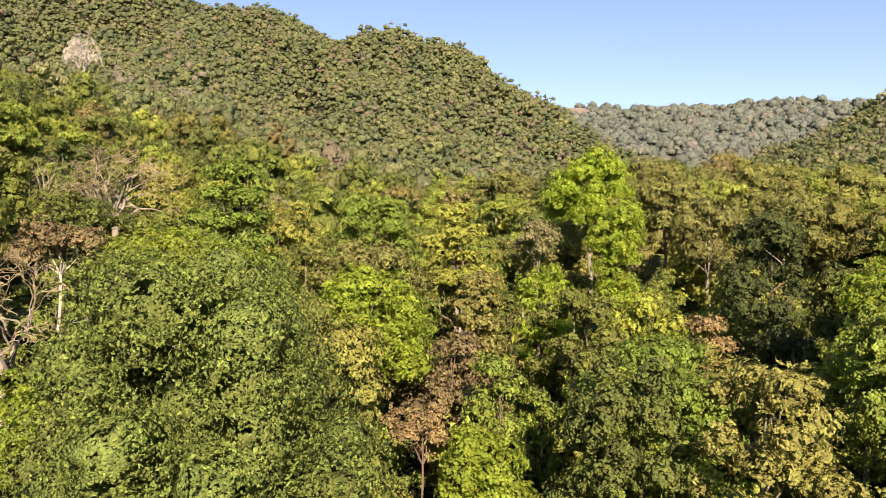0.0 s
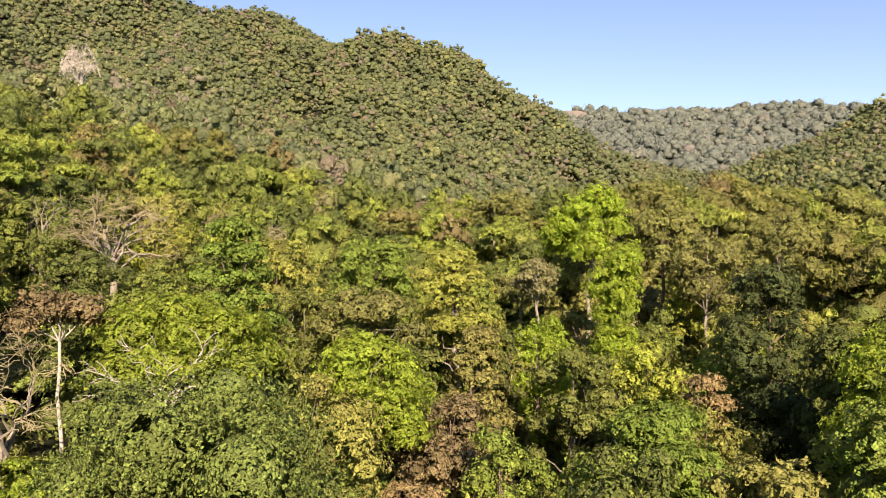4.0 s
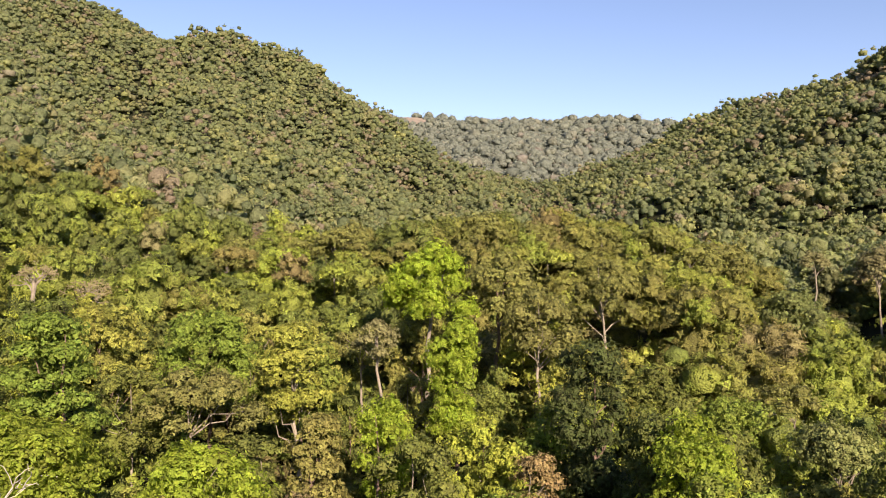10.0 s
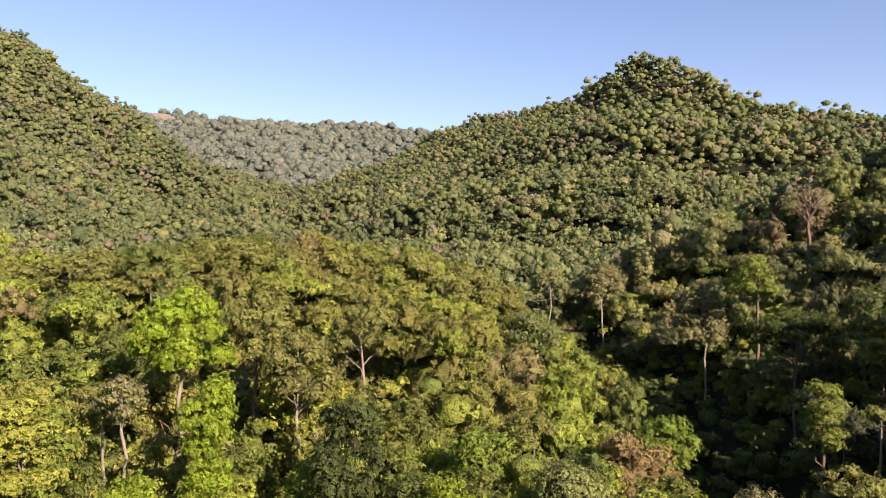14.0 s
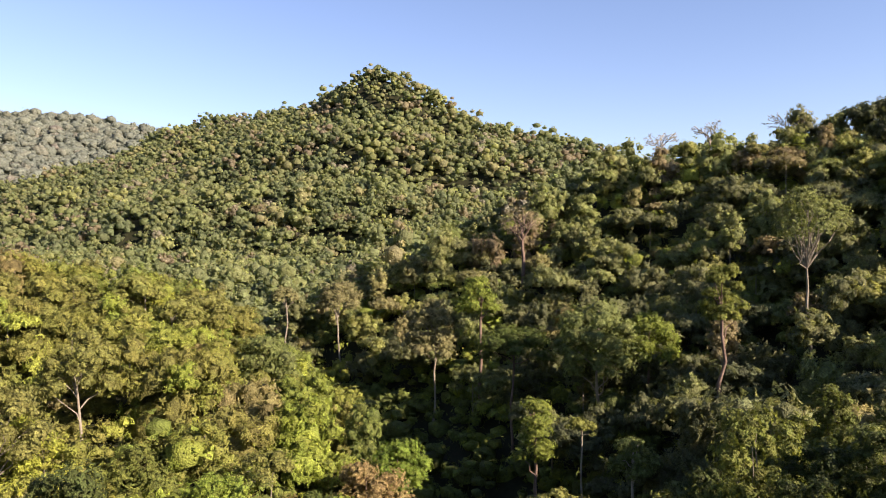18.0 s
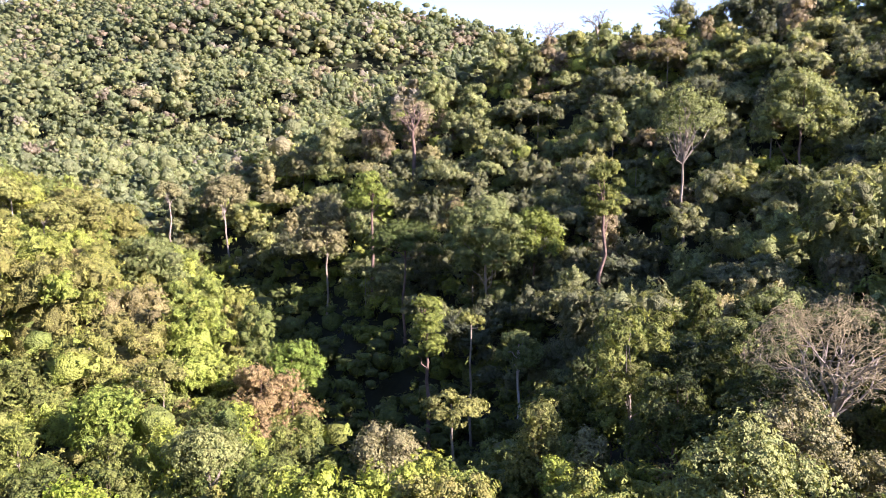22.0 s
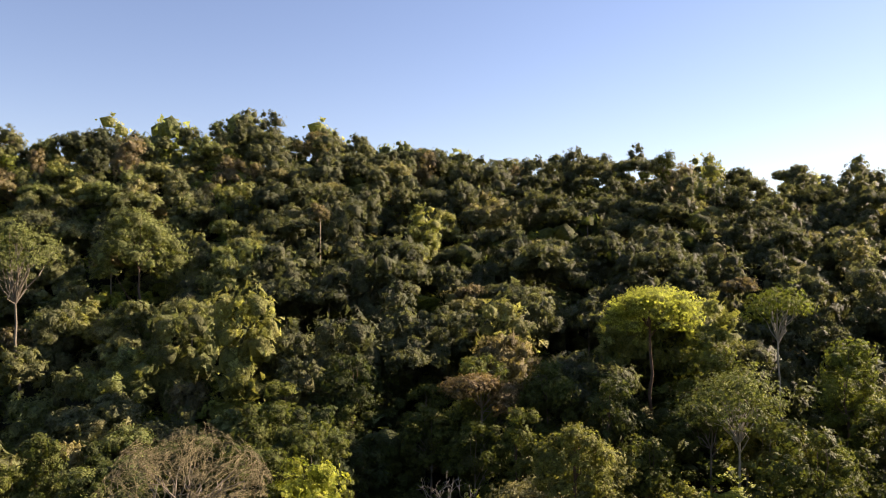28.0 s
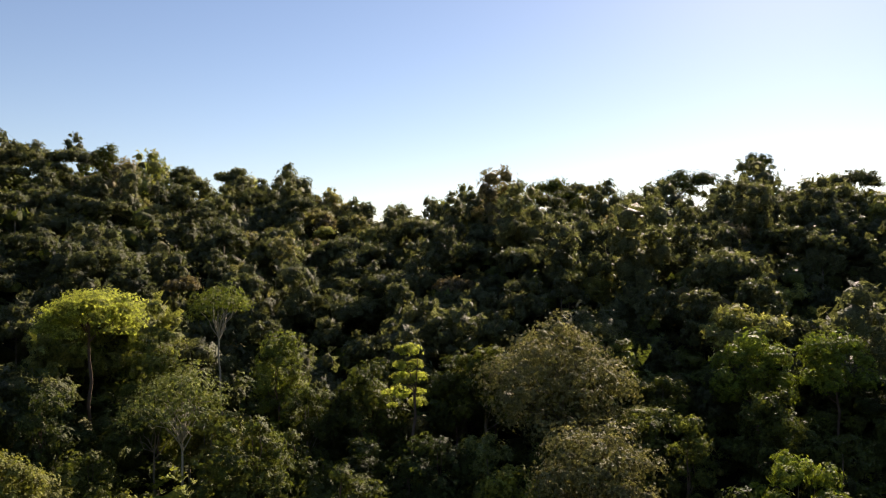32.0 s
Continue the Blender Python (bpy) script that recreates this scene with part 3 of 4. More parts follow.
def gorge(x, y):
    """1 in the narrow bottom of the ravine, where only low growth stands."""
    u, v = ravine(x, y)
    return ((np.abs(v - 3) < 15) & (u > 76) & (u < 265)) * 1.0


def woods(name, label, near, far, gap, seed, leaves, size, lumps, leaf, tall=(11, 19), wide=1.5, trunks=0.0, corners=4, ruffle=0.28, deep=0.95, side=0, forms=FORMS, share=0.74):
    """Trees between two distances: each a few leaf masses with leaves on them, and some pale trunks."""
    x, y, rng = stand(near, far, gap, seed)
    if side:
        pick = side * ravine(x, y)[1] < 0
        pick &= gorge(x, y) < 0.5
        x, y = x[pick], y[pick]
    shapes = []
    for i in range(12):
        c, r, q = crown_shape(rng, 1.0, 0.85 if i % 6 != 3 else 1.3, lumps, forms[i % 6] if lumps > 3 else "dome")
        r = r * 1.15 * (1 if lumps < 4 else (9 / lumps) ** 0.3)
        heart = 0.8 if lumps > 3 and forms[i % 6] in ("round", "column") else 0
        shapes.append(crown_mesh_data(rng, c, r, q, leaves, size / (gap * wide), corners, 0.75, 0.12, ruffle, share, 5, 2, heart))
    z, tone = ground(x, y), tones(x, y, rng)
    h = rng.uniform(*tall, len(x)) * (1 - (0.7 if tall[1] > 8 else 0.0) * gorge(x, y))
    # nothing tall right in front of a tree that stands out
    dist, bear = np.hypot(x, y), np.degrees(np.arctan2(x, y))
    for sx, sy, sb, sr, stop, swide, show in SPECIAL if side else ():
        h = np.where(np.hypot(x - sx, y - sy) < swide * 0.36 + 2, 0, h)
        eye = 8.0 if sb < 30 else 24.0
        cap = eye + (stop - max(4.0, show) - eye) * dist / sr
        front = (dist < sr) & (np.abs(bear - sb) < np.degrees((swide * 0.42 + 3) / dist))
        h = np.where(front, np.minimum(h, np.maximum(cap - z, 3.0)), h)
    keep = h > 2
    x, y, z, h, tone = x[keep], y[keep], z[keep], h[keep], tone[keep]
    w = gap * wide * rng.uniform(0.72, 1.2, len(x)) ** 2
    kind, turn = rng.integers(0, 12, len(x)), rng.uniform(0, 6.283, len(x))
    out, val, tri, core, faced, n = [], [], [], [], [], 0
    for k in range(12):
        i = np.where(kind == k)[0]
        v, f, inn, sw = shapes[k]
        co, si = np.cos(turn[i])[:, None], np.sin(turn[i])[:, None]
        wx, hx = w[i][:, None], (deep * w[i])[:, None]
        out.append(np.stack([(v[:, 0] * co - v[:, 1] * si) * wx + x[i][:, None], (v[:, 0] * si + v[:, 1] * co) * wx + y[i][:, None],
                             v[:, 2] * hx + (z[i] + h[i])[:, None] - 0.85 * hx], -1).reshape(-1, 3))
        tri.append((f[None] + (n + len(v) * np.arange(len(i)))[:, None, None]).reshape(-1, 3))
        val.append(np.repeat(tone[i], len(v)))
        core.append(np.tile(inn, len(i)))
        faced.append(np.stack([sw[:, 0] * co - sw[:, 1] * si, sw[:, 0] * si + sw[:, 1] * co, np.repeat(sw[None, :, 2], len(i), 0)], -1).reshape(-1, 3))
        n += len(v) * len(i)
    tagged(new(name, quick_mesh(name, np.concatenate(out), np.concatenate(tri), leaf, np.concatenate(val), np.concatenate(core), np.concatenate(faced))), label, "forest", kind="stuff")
    if trunks:
        s = rng.random(len(x)) < trunks
        x, y, z, h = x[s], y[s], z[s], h[s]
        r0 = 0.012 * h * rng.uniform(0.7, 1.4, len(x))
        a = np.arange(4) * math.pi / 2
        lo = np.stack([x[:, None] + r0[:, None] * np.cos(a), y[:, None] + r0[:, None] * np.sin(a), np.repeat(z[:, None] - 2, 4, 1)], -1)
        hi = np.stack([x[:, None] + 0.5 * r0[:, None] * np.cos(a), y[:, None] + 0.5 * r0[:, None] * np.sin(a), np.repeat((z + 0.8 * h)[:, None], 4, 1)], -1)
        v = np.concatenate([lo, hi], 1)
        f = np.array([(j, (j + 1) % 4, 4 + (j + 1) % 4, 4 + j) for j in range(4)])
        f = (f[None] + 8 * np.arange(len(x))[:, None, None]).reshape(-1, 4)
        tagged(new(name + "_trunks", quick_mesh("trunks", v, f, bark_pale)), "pale slender trunks of the wooded slopes", "tree trunks", kind="stuff")


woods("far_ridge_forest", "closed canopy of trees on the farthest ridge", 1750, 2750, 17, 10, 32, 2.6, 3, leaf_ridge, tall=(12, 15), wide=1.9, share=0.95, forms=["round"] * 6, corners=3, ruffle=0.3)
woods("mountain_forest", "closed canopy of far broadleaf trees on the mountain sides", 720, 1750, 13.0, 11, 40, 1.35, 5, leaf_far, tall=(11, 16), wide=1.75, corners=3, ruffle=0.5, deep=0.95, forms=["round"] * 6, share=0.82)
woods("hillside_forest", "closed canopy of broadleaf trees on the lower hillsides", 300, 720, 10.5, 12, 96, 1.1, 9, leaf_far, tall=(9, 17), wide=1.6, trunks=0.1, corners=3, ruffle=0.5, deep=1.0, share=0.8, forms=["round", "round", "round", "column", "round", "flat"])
woods("undergrowth", "dense shrubs and saplings under the trees", 16, 140, 6.0, 15, 150, 0.6, 5, leaf_wood, tall=(2.5, 6), wide=1.5, corners=3, ruffle=0.6, share=0.7)
woods("slope_undergrowth", "dense shrubs between the trees of the slopes", 110, 310, 8.0, 16, 70, 1.0, 4, leaf_wood, tall=(4, 7), wide=1.6, corners=3)

# a bare clearing on the farthest ridge
ca, cr = np.meshgrid(np.linspace(0, 2 * np.pi, 24, endpoint=False), np.linspace(0, 1, 7))
wob = 1 + 0.2 * np.sin(3 * ca + 1) + 0.12 * np.sin(5 * ca)
sx, sy, _ = at(9.7, 2500)
cx, cy = sx + 66 * cr * wob * np.cos(ca), sy + 138 * cr * wob * np.sin(ca)
rows_ = [(i * 24 + j, i * 24 + (j + 1) % 24, (i + 1) * 24 + (j + 1) % 24, (i + 1) * 24 + j) for i in range(6) for j in range(24)]
tagged(new("clearing", quick_mesh("clearing", np.stack([cx, cy, ground(cx, cy) + 3.5], -1), rows_, bare_soil)), "bare brown earth clearing on a far wooded ridge", "clearing", kind="structure")

# ---- single trees that stand out ----
def stand_tree(name, label, seed, wide, bearing, r, top, form, leaf, bark=bark_brown, head=1.0, leaves=1500, size=0.5, lumps=18, show=0.0, **more):
    """Builds one tree of its own and stands it at its place; head: height of the crown against its width."""
    tall = height(bearing, r, top)
    ob = tree(name, label, seed, wide, tall, min(tall * 0.92, wide * head), form, lumps, leaves, size, leaf, bark, **more)
    return special(ob, (wide, tall), bearing, r, top, show)


def stand_bare(name, label, seed, wide, bearing, r, top, head, bark, twigs, show=0.0, **more):
    tall = height(bearing, r, top)
    return special(bare_tree(name, label, seed, wide, tall, max(tall * 0.3, tall - wide * head), bark, twigs, **more), (wide, tall), bearing, r, top, show)


# valley ahead of the first view
stand_tree("fig_tree", "very large dense green tree with drooping leaves and pale leaning limbs", 101, 14.3, -15.1, 31, 0.4, "round", leaf_fig, bark_pale, 0.95, 38000, 0.2, 46, slim=0.55, limbs=14, ruffle=0.5, droop=0.7, thick=0.02)
stand_tree("lime_tree", "spreading lime-green tree with bleached dead limbs", 102, 14.2, -18.6, 58, 1.4, "flat", leaf_lime, bark_pale, 0.62, 5250, 0.47, 30, limbs=12)
stand_bare("dead_tree", "bleached forked dead tree inside a lime-green crown", 133, 9, -20.0, 53, 1.6, 0.9, bark_white, bark_white, boughs=8, depth=2, thick=0.016, show=9)
stand_tree("lime_tree", "lower lime-green tree beside a large dense tree", 103, 10, -6.5, 56, -1.5, "round", leaf_lime, bark_pale, 1.0, 4250, 0.47, 24)
stand_tree("pale_trunk_tree", "tall bleached trunk with a thin brown crown", 104, 6.5, -26.6, 59, 2.2, "open", leaf_brown, bark_white, 0.95, 875, 0.46, 12, thick=0.012, limbs=7, show=24)
stand_tree("tiered_tree", "bright fresh-green tree with large leaves in tiers", 105, 11.4, 16.2, 55, -6.5, "tiers", leaf_vivid, bark_brown, 1.35, 5750, 0.56, 40, slim=0.9)
stand_tree("vine_clad_tree", "dark green tree hung with creepers", 106, 7.8, 23.5, 70, -7.2, "column", leaf_deep, bark_brown, 2.0, 3250, 0.51, 22)
stand_tree("emergent_tree", "tall yellow-green tree standing above the canopy", 107, 12.5, 11.0, 105, 12.4, "round", leaf_lime, bark_pale, 1.0, 3250, 0.68, 22, slim=0.9)
stand_tree("vine_clad_tree", "bright green column of large-leaved creepers", 108, 7, 13.3, 82, 4.4, "column", leaf_lime, bark_brown, 2.0, 3000, 0.56, 18, slim=0.75)
stand_tree("dry_vine_tree", "tree under a matted grey ball of dry vines", 109, 5.5, 7.3, 94, 2.8, "round", leaf_ash, bark_pale, 1.0, 1125, 0.40, 10)
stand_tree("brown_tree", "dull brown round-headed tree with thinning leaves", 110, 8.4, 1.5, 58, -6.6, "round", leaf_brown, bark_brown, 1.5, 3500, 0.41, 26)
stand_tree("broadleaf_tree", "fresh-green tree with dark gaps between leaf tiers", 111, 7.5, -14.7, 66, 7.0, "tiers", leaf_vivid, bark_brown, 1.35, 3000, 0.51, 26)
stand_tree("broadleaf_tree", "dense dark green tree above lime-coloured neighbours", 112, 9, -4.8, 84, 5.4, "round", leaf_vivid, bark_brown, 1.0, 2750, 0.56, 22)
stand_tree("tiered_tree", "green tree with flat leaf layers on pale forks", 113, 9, 1.3, 80, 4.2, "tiers", leaf_any, bark_pale, 1.35, 2750, 0.54, 26)
stand_tree("broadleaf_tree", "green broadleaf tree with reddish lower branches", 114, 7, 2.5, 66, -2.5, "tiers", leaf_any, bark_brown, 1.35, 2500, 0.47, 20)
stand_tree("umbrella_tree", "wide brownish-olive flat-topped tree with feathery leaves", 115, 12, 16.4, 118, 11.2, "round", leaf_olive, bark_brown, 1.0, 2750, 0.56, 22)
stand_tree("umbrella_tree", "brown flat-topped tree with bare pink-grey twigs", 116, 11.5, 19.5, 108, 6.0, "round", leaf_olive, bark_pale, 1.0, 2500, 0.51, 24, limbs=10)
stand_tree("umbrella_tree", "olive flat-topped tree with curved pale limbs", 117, 13, 24.6, 132, 9.5, "round", leaf_olive, bark_pale, 1.0, 2375, 0.56, 20, limbs=10)
stand_bare("bare_tree", "leafless spreading tree with dry pinkish twigs", 118, 8.5, -23.2, 84, 11.5, 0.94, bark_pale, twig_grey, boughs=9, depth=4)
stand_bare("dead_snag", "bleached dead trunk with a few broken boughs", 119, 4, -27.5, 97, 11.9, 1.20, bark_pale, bark_pale, boughs=4, depth=2, thick=0.011)
stand_bare("bare_tree", "tall leafless white-limbed tree on the hillside", 120, 10, -25.2, 355, 90, 2.0, bark_white, bark_white, boughs=10, depth=4, thick=0.02, fine_rad=0.09, show=24)
stand_bare("bare_tree", "leafless forked grey tree among green crowns", 121, 8, -1.9, 205, 19.3, 1.20, bark_brown, bark_brown, boughs=5, depth=3)
stand_bare("bare_tree", "grey dead tree with broken twigs in undergrowth", 122, 6, -30.0, 50, 0.6, 1.20, bark_pale, twig_grey, boughs=6, depth=4)
stand_tree("umbrella_tree", "small rust-brown tree with flat dry tiers", 123, 6.2, 19.1, 66, -6.1, "tiers", leaf_rust, bark_pale, 1.35, 1875, 0.39, 22)
stand_tree("vine_clad_tree", "dark tree heavy with hanging vines", 124, 8.6, 23.6, 77, 2.4, "column", leaf_deep, bark_brown, 2.0, 3000, 0.54, 22)
stand_tree("vine_clad_tree", "dark green vine-covered tree on the ravine's edge", 125, 7, 28.0, 66, -1.8, "column", leaf_deep, bark_brown, 2.0, 3000, 0.51, 22)
stand_tree("lime_tree", "yellow-green young tree low in the valley", 126, 6, -29.1, 45, -6.2, "tiers", leaf_lime, bark_brown, 1.35, 2250, 0.41, 20)
stand_tree("lime_tree", "yellow-green slender tree between darker crowns", 127, 6.4, 7.6, 70, -2.0, "column", leaf_lime, bark_brown, 2.0, 2500, 0.46, 18)
stand_tree("brown_tree", "small orange-brown bush with dry feathery leaves", 128, 4.6, -1.6, 47, -10, "flat", leaf_rust, bark_brown, 1.2, 1625, 0.32, 16)
stand_tree("lime_tree", "bright large-leaved young tree in the valley bottom", 129, 5.6, 2.9, 42, -10.3, "round", leaf_lime, bark_brown, 1.0, 1875, 0.51, 20, slim=0.9)
stand_bare("bare_tree", "small bare tree with pale forked limbs", 130, 4.2, -16.0, 123, 11.3, 0.9, bark_pale, twig_grey, boughs=7, depth=4, fine_rad=0.04)
stand_bare("bare_tree", "leafless pale-limbed tree among olive crowns", 131, 4.8, -12.9, 120, 8.8, 0.9, bark_pale, twig_grey, boughs=7, depth=4, fine_rad=0.04)
stand_bare("bare_tree", "dark forked leafless tree in the canopy", 132, 4.8, -1.7, 297, 21.5, 0.9, bark_pale, twig_grey, boughs=7, depth=4, fine_rad=0.04)

# spur and ravine
stand_tree("rust_tree", "rounded tree in rust-brown leaf on the ravine's edge", 201, 14.5, 44.2, 120, -10.8, "round", leaf_rust, bark_brown, 1.0, 3250, 0.56, 26)
stand_tree("broadleaf_tree", "bright green big-leaved tree behind a rust-brown crown", 202, 10.3, 46.4, 127, -10.2, "round", leaf_vivid, bark_brown, 1.0, 2250, 0.68, 18, slim=0.9)
stand_tree("pale_trunk_tree", "tall pale-trunked tree with thin tan foliage", 203, 15, 42.3, 262, 10.8, "open", leaf_ash, bark_pale, 1.3, 2300, 0.7, 26, limbs=12, thick=0.012, show=22)
stand_tree("pale_trunk_tree", "tall straight-trunked tree with hanging tan foliage", 204, 16, 49.3, 209, 8.6, "round", leaf_ash, bark_pale, 1.3, 2800, 0.66, 30, limbs=12, thick=0.010, show=30)
stand_tree("pale_trunk_tree", "slim pale-trunked tree above the ravine", 205, 9, 38.3, 262, 9, "open", leaf_ash, bark_pale, 1.4, 1500, 0.6, 18, thick=0.010)
stand_tree("broadleaf_tree", "sunlit olive-green crown on the spur's edge", 206, 17, 36.8, 186, 1.2, "round", leaf_dusty, bark_pale, 1.0, 2500, 0.74, 26)
stand_tree("broadleaf_tree", "broad dark green crown on the spur", 207, 14, 28.3, 120, -6.4, "round", leaf_deep, bark_brown, 1.0, 3000, 0.62, 28)
stand_tree("broadleaf_tree", "full green crown hung with creepers", 208, 10, 33.0, 104, -7.5, "column", leaf_fresh, bark_brown, 2.0, 3000, 0.56, 26)
stand_tree("umbrella_tree", "dark flat-domed tree over the ravine", 209, 18, 55.2, 180, 3.6, "flat", leaf_any, bark_brown, 0.62, 2500, 0.68, 26)
stand_tree("broadleaf_tree", "fresh green crown above the dark ravine", 210, 12, 52.7, 200, 14.6, "round", leaf_fresh, bark_brown, 1.0, 1875, 0.68, 18)
stand_tree("broadleaf_tree", "very broad pale green domed tree above the ravine", 211, 20, 61.4, 165, 11.4, "round", leaf_dusty, bark_pale, 1.0, 3750, 0.68, 36)
stand_tree("broadleaf_tree", "green tree with a ragged side crown", 212, 13, 65.0, 168, 8.2, "round", leaf_any, bark_brown, 1.0, 2500, 0.68, 24)
stand_tree("open_crowned_tree", "tall tree with white forking limbs under a thin crown", 213, 15, 75.8, 165, 34.6, "open", leaf_dusty, bark_pale, 1.7, 3000, 0.42, 30, limbs=26, thick=0.009, solid=0.3, show=17)
stand_tree("lime_tree", "broad yellow-green crown on the slope", 214, 20, 83.2, 186, 38, "round", leaf_dusty, bark_brown, 1.0, 3000, 0.68, 30)
stand_bare("bare_tree", "leafless tree of pink-grey twigs on the slope", 215, 11, 56.0, 262, 38.5, 1.09, bark_brown, twig_grey, boughs=9, depth=4)
stand_tree("broadleaf_tree", "tall fresh-green tree on the shaded slope", 216, 8.4, 70.2, 150, 19.2, "round", leaf_fresh, bark_brown, 1.7, 2600, 0.56, 24)
stand_tree("slender_tree", "thin-stemmed tree with a small yellowish tuft", 217, 6, 60.4, 131, -7.0, "flat", leaf_olive, bark_pale, 0.62, 1000, 0.48, 10, thick=0.010, show=14)
stand_tree("white_trunk_tree", "small round tree on a forked white trunk", 218, 8.2, 64.0, 124, -8.0, "round", leaf_dusty, bark_white, 0.85, 2400, 0.38, 18, thick=0.014, limbs=6, show=14)
stand_tree("tiered_tree", "tree with flat bright tiers over the dark ravine", 219, 9, 57.0, 130, -3.4, "tiers", leaf_fresh, bark_brown, 1.35, 1875, 0.56, 22)

# foot of the shaded slope
stand_bare("bald_tree", "great leafless spreading tree with pale boughs and pinkish twigs", 301, 11, 86.3, 74, 11.5, 0.95, bark_pale, twig_grey, boughs=16, depth=5, thick=0.016, fine_rad=0.018)
stand_tree("dry_tree", "rounded tree matted with tan dry flowers", 302, 8.2, 84.2, 63, 5.2, "round", leaf_ash, bark_brown, 1.0, 3750, 0.29, 24)
stand_tree("dry_tree", "low tree of tan dry twigs beside a leafless tree", 303, 7.5, 89.5, 65, 0.5, "round", leaf_ash, bark_brown, 1.0, 3000, 0.29, 22)
stand_tree("broadleaf_tree", "big light-green tree overgrown with creepers", 304, 11.4, 81.0, 55, 5.2, "round", leaf_dusty, bark_brown, 1.0, 5250, 0.46, 34)
stand_tree("umbrella_tree", "small flat-crowned tree on a pale stem", 305, 6.4, 59.0, 78, -2.7, "flat", leaf_olive, bark_pale, 0.62, 1750, 0.41, 16)
stand_tree("dry_tree", "straggling tree with bleached dry foliage", 306, 7.4, 53.6, 73, -4.2, "open", leaf_ash, bark_pale, 0.95, 1875, 0.34, 18, limbs=9)
stand_tree("vine_clad_tree", "yellow-topped tree hung with ash-coloured creepers", 307, 6.4, 65.5, 74, -2.0, "column", leaf_olive, bark_brown, 2.0, 2750, 0.41, 20)
stand_tree("dry_tree", "tree draped with grey dry creepers", 308, 5.5, 69.5, 72, -4.0, "column", leaf_ash, bark_brown, 2.0, 2000, 0.34, 16)
stand_tree("vine_clad_tree", "blue-green tree hung with long creepers", 309, 6.6, 77.2, 100, 6.0, "column", leaf_deep, bark_brown, 2.0, 2250, 0.56, 18)
stand_tree("pale_trunk_tree", "tall thin-leaved grey-green tree with pale stem", 310, 9, 40.0, 74, -3.5, "open", leaf_dusty, bark_pale, 0.95, 2500, 0.39, 24, limbs=10)
stand_tree("broadleaf_tree", "sunlit yellow-green tree on the spur's end", 311, 8, 30.8, 60, -1.0, "column", leaf_lime, bark_brown, 2.0, 3500, 0.47, 26)
stand_tree("vine_clad_tree", "green creeper-covered tree below a rust-brown crown", 312, 7.5, 46.5, 86, -7.5, "column", leaf_fresh, bark_brown, 2.0, 2750, 0.47, 20)

# the last slope, against the sun
stand_tree("umbrella_tree", "brown flat-topped tree on a thin pale trunk", 401, 11.7, 108.0, 105, 10.5, "flat", leaf_brown, bark_pale, 0.62, 2250, 0.46, 20, limbs=10, thick=0.012)
stand_bare("dead_tree", "bleached forked dead tree without twigs", 402, 9, 105.5, 90, 3.2, 1.3, bark_white, bark_white, boughs=5, depth=2, thick=0.012)
stand_tree("dry_tree", "rounded tan-brown tree with dry leaves", 403, 11, 110.8, 80, 3.2, "round", leaf_ash, bark_brown, 1.0, 4200, 0.42, 26, solid=0.45)
stand_tree("turning_tree", "cone-shaped green tree with orange leaves at one side", 404, 9.4, 116.6, 80, 7.4, "tiers", leaf_olive, bark_brown, 1.35, 3750, 0.41, 34)
stand_tree("lime_tree", "young bright lime tree at the slope's foot", 405, 5.6, 110.4, 60, 4.2, "round", leaf_lime, bark_brown, 1.0, 2125, 0.41, 18)
stand_tree("yellow_tree", "glowing yellow-green domed tree on the dark slope", 406, 15, 120.4, 120, 22.1, "flat", leaf_gold, bark_brown, 0.66, 6200, 0.4, 40, limbs=8, solid=0.6)
stand_tree("open_crowned_tree", "thin dry-leaved bushy tree with spreading pale limbs", 407, 12.7, 126.3, 95, 14.5, "open", leaf_dusty, bark_white, 1.15, 2800, 0.34, 30, limbs=26, solid=0.2, thick=0.010)
stand_tree("slender_tree", "slender tree with two bright tufts one above the other", 408, 6.8, 142.4, 102, 14.8, "tiers", leaf_gold, bark_brown, 1.5, 2000, 0.5, 18, thick=0.012)
stand_tree("brown_tree", "great brown-leaved tree with green creepers at its edge", 409, 20, 154.2, 105, 18.8, "round", leaf_ash, bark_pale, 1.0, 9500, 0.5, 44, limbs=14, solid=0.4)
stand_tree("dry_tree", "round ash-brown tree with small dry leaves", 410, 14, 156.7, 82, 8.6, "round", leaf_ash, bark_brown, 0.9, 6000, 0.42, 30, solid=0.4)
stand_tree("crest_tree", "lollipop-shaped tree alone above the crest", 411, 9.5, 167.8, 236, 55.5, "round", leaf_deep, bark_brown, 1.0, 1625, 0.68, 14)
stand_tree("umbrella_tree", "dome-shaped umbrella tree on the crest", 412, 16, 153.1, 236, 50.2, "flat", leaf_deep, bark_brown, 0.62, 1875, 0.62, 22)
stand_tree("umbrella_tree", "wide umbrella tree with bare pale forks on the crest", 413, 20, 162.6, 236, 51.8, "flat", leaf_deep, bark_pale, 0.62, 1875, 0.62, 22, limbs=12)
stand_tree("crest_tree", "dark crest tree with a flat-cut open top", 414, 9, 121.2, 262, 62.5, "column", leaf_deep, bark_brown, 1.4, 1800, 0.56, 18)
stand_tree("open_crowned_tree", "thin tree with pale forked limbs on the dark slope", 415, 10, 129.0, 122, 22.8, "open", leaf_fresh, bark_white, 1.3, 1700, 0.4, 20, limbs=16, solid=0.2, thick=0.008)
stand_tree("broadleaf_tree", "bushy green tree with sunlit edges", 416, 12.8, 167.6, 115, 16, "round", leaf_fresh, bark_brown, 1.0, 2500, 0.56, 24)
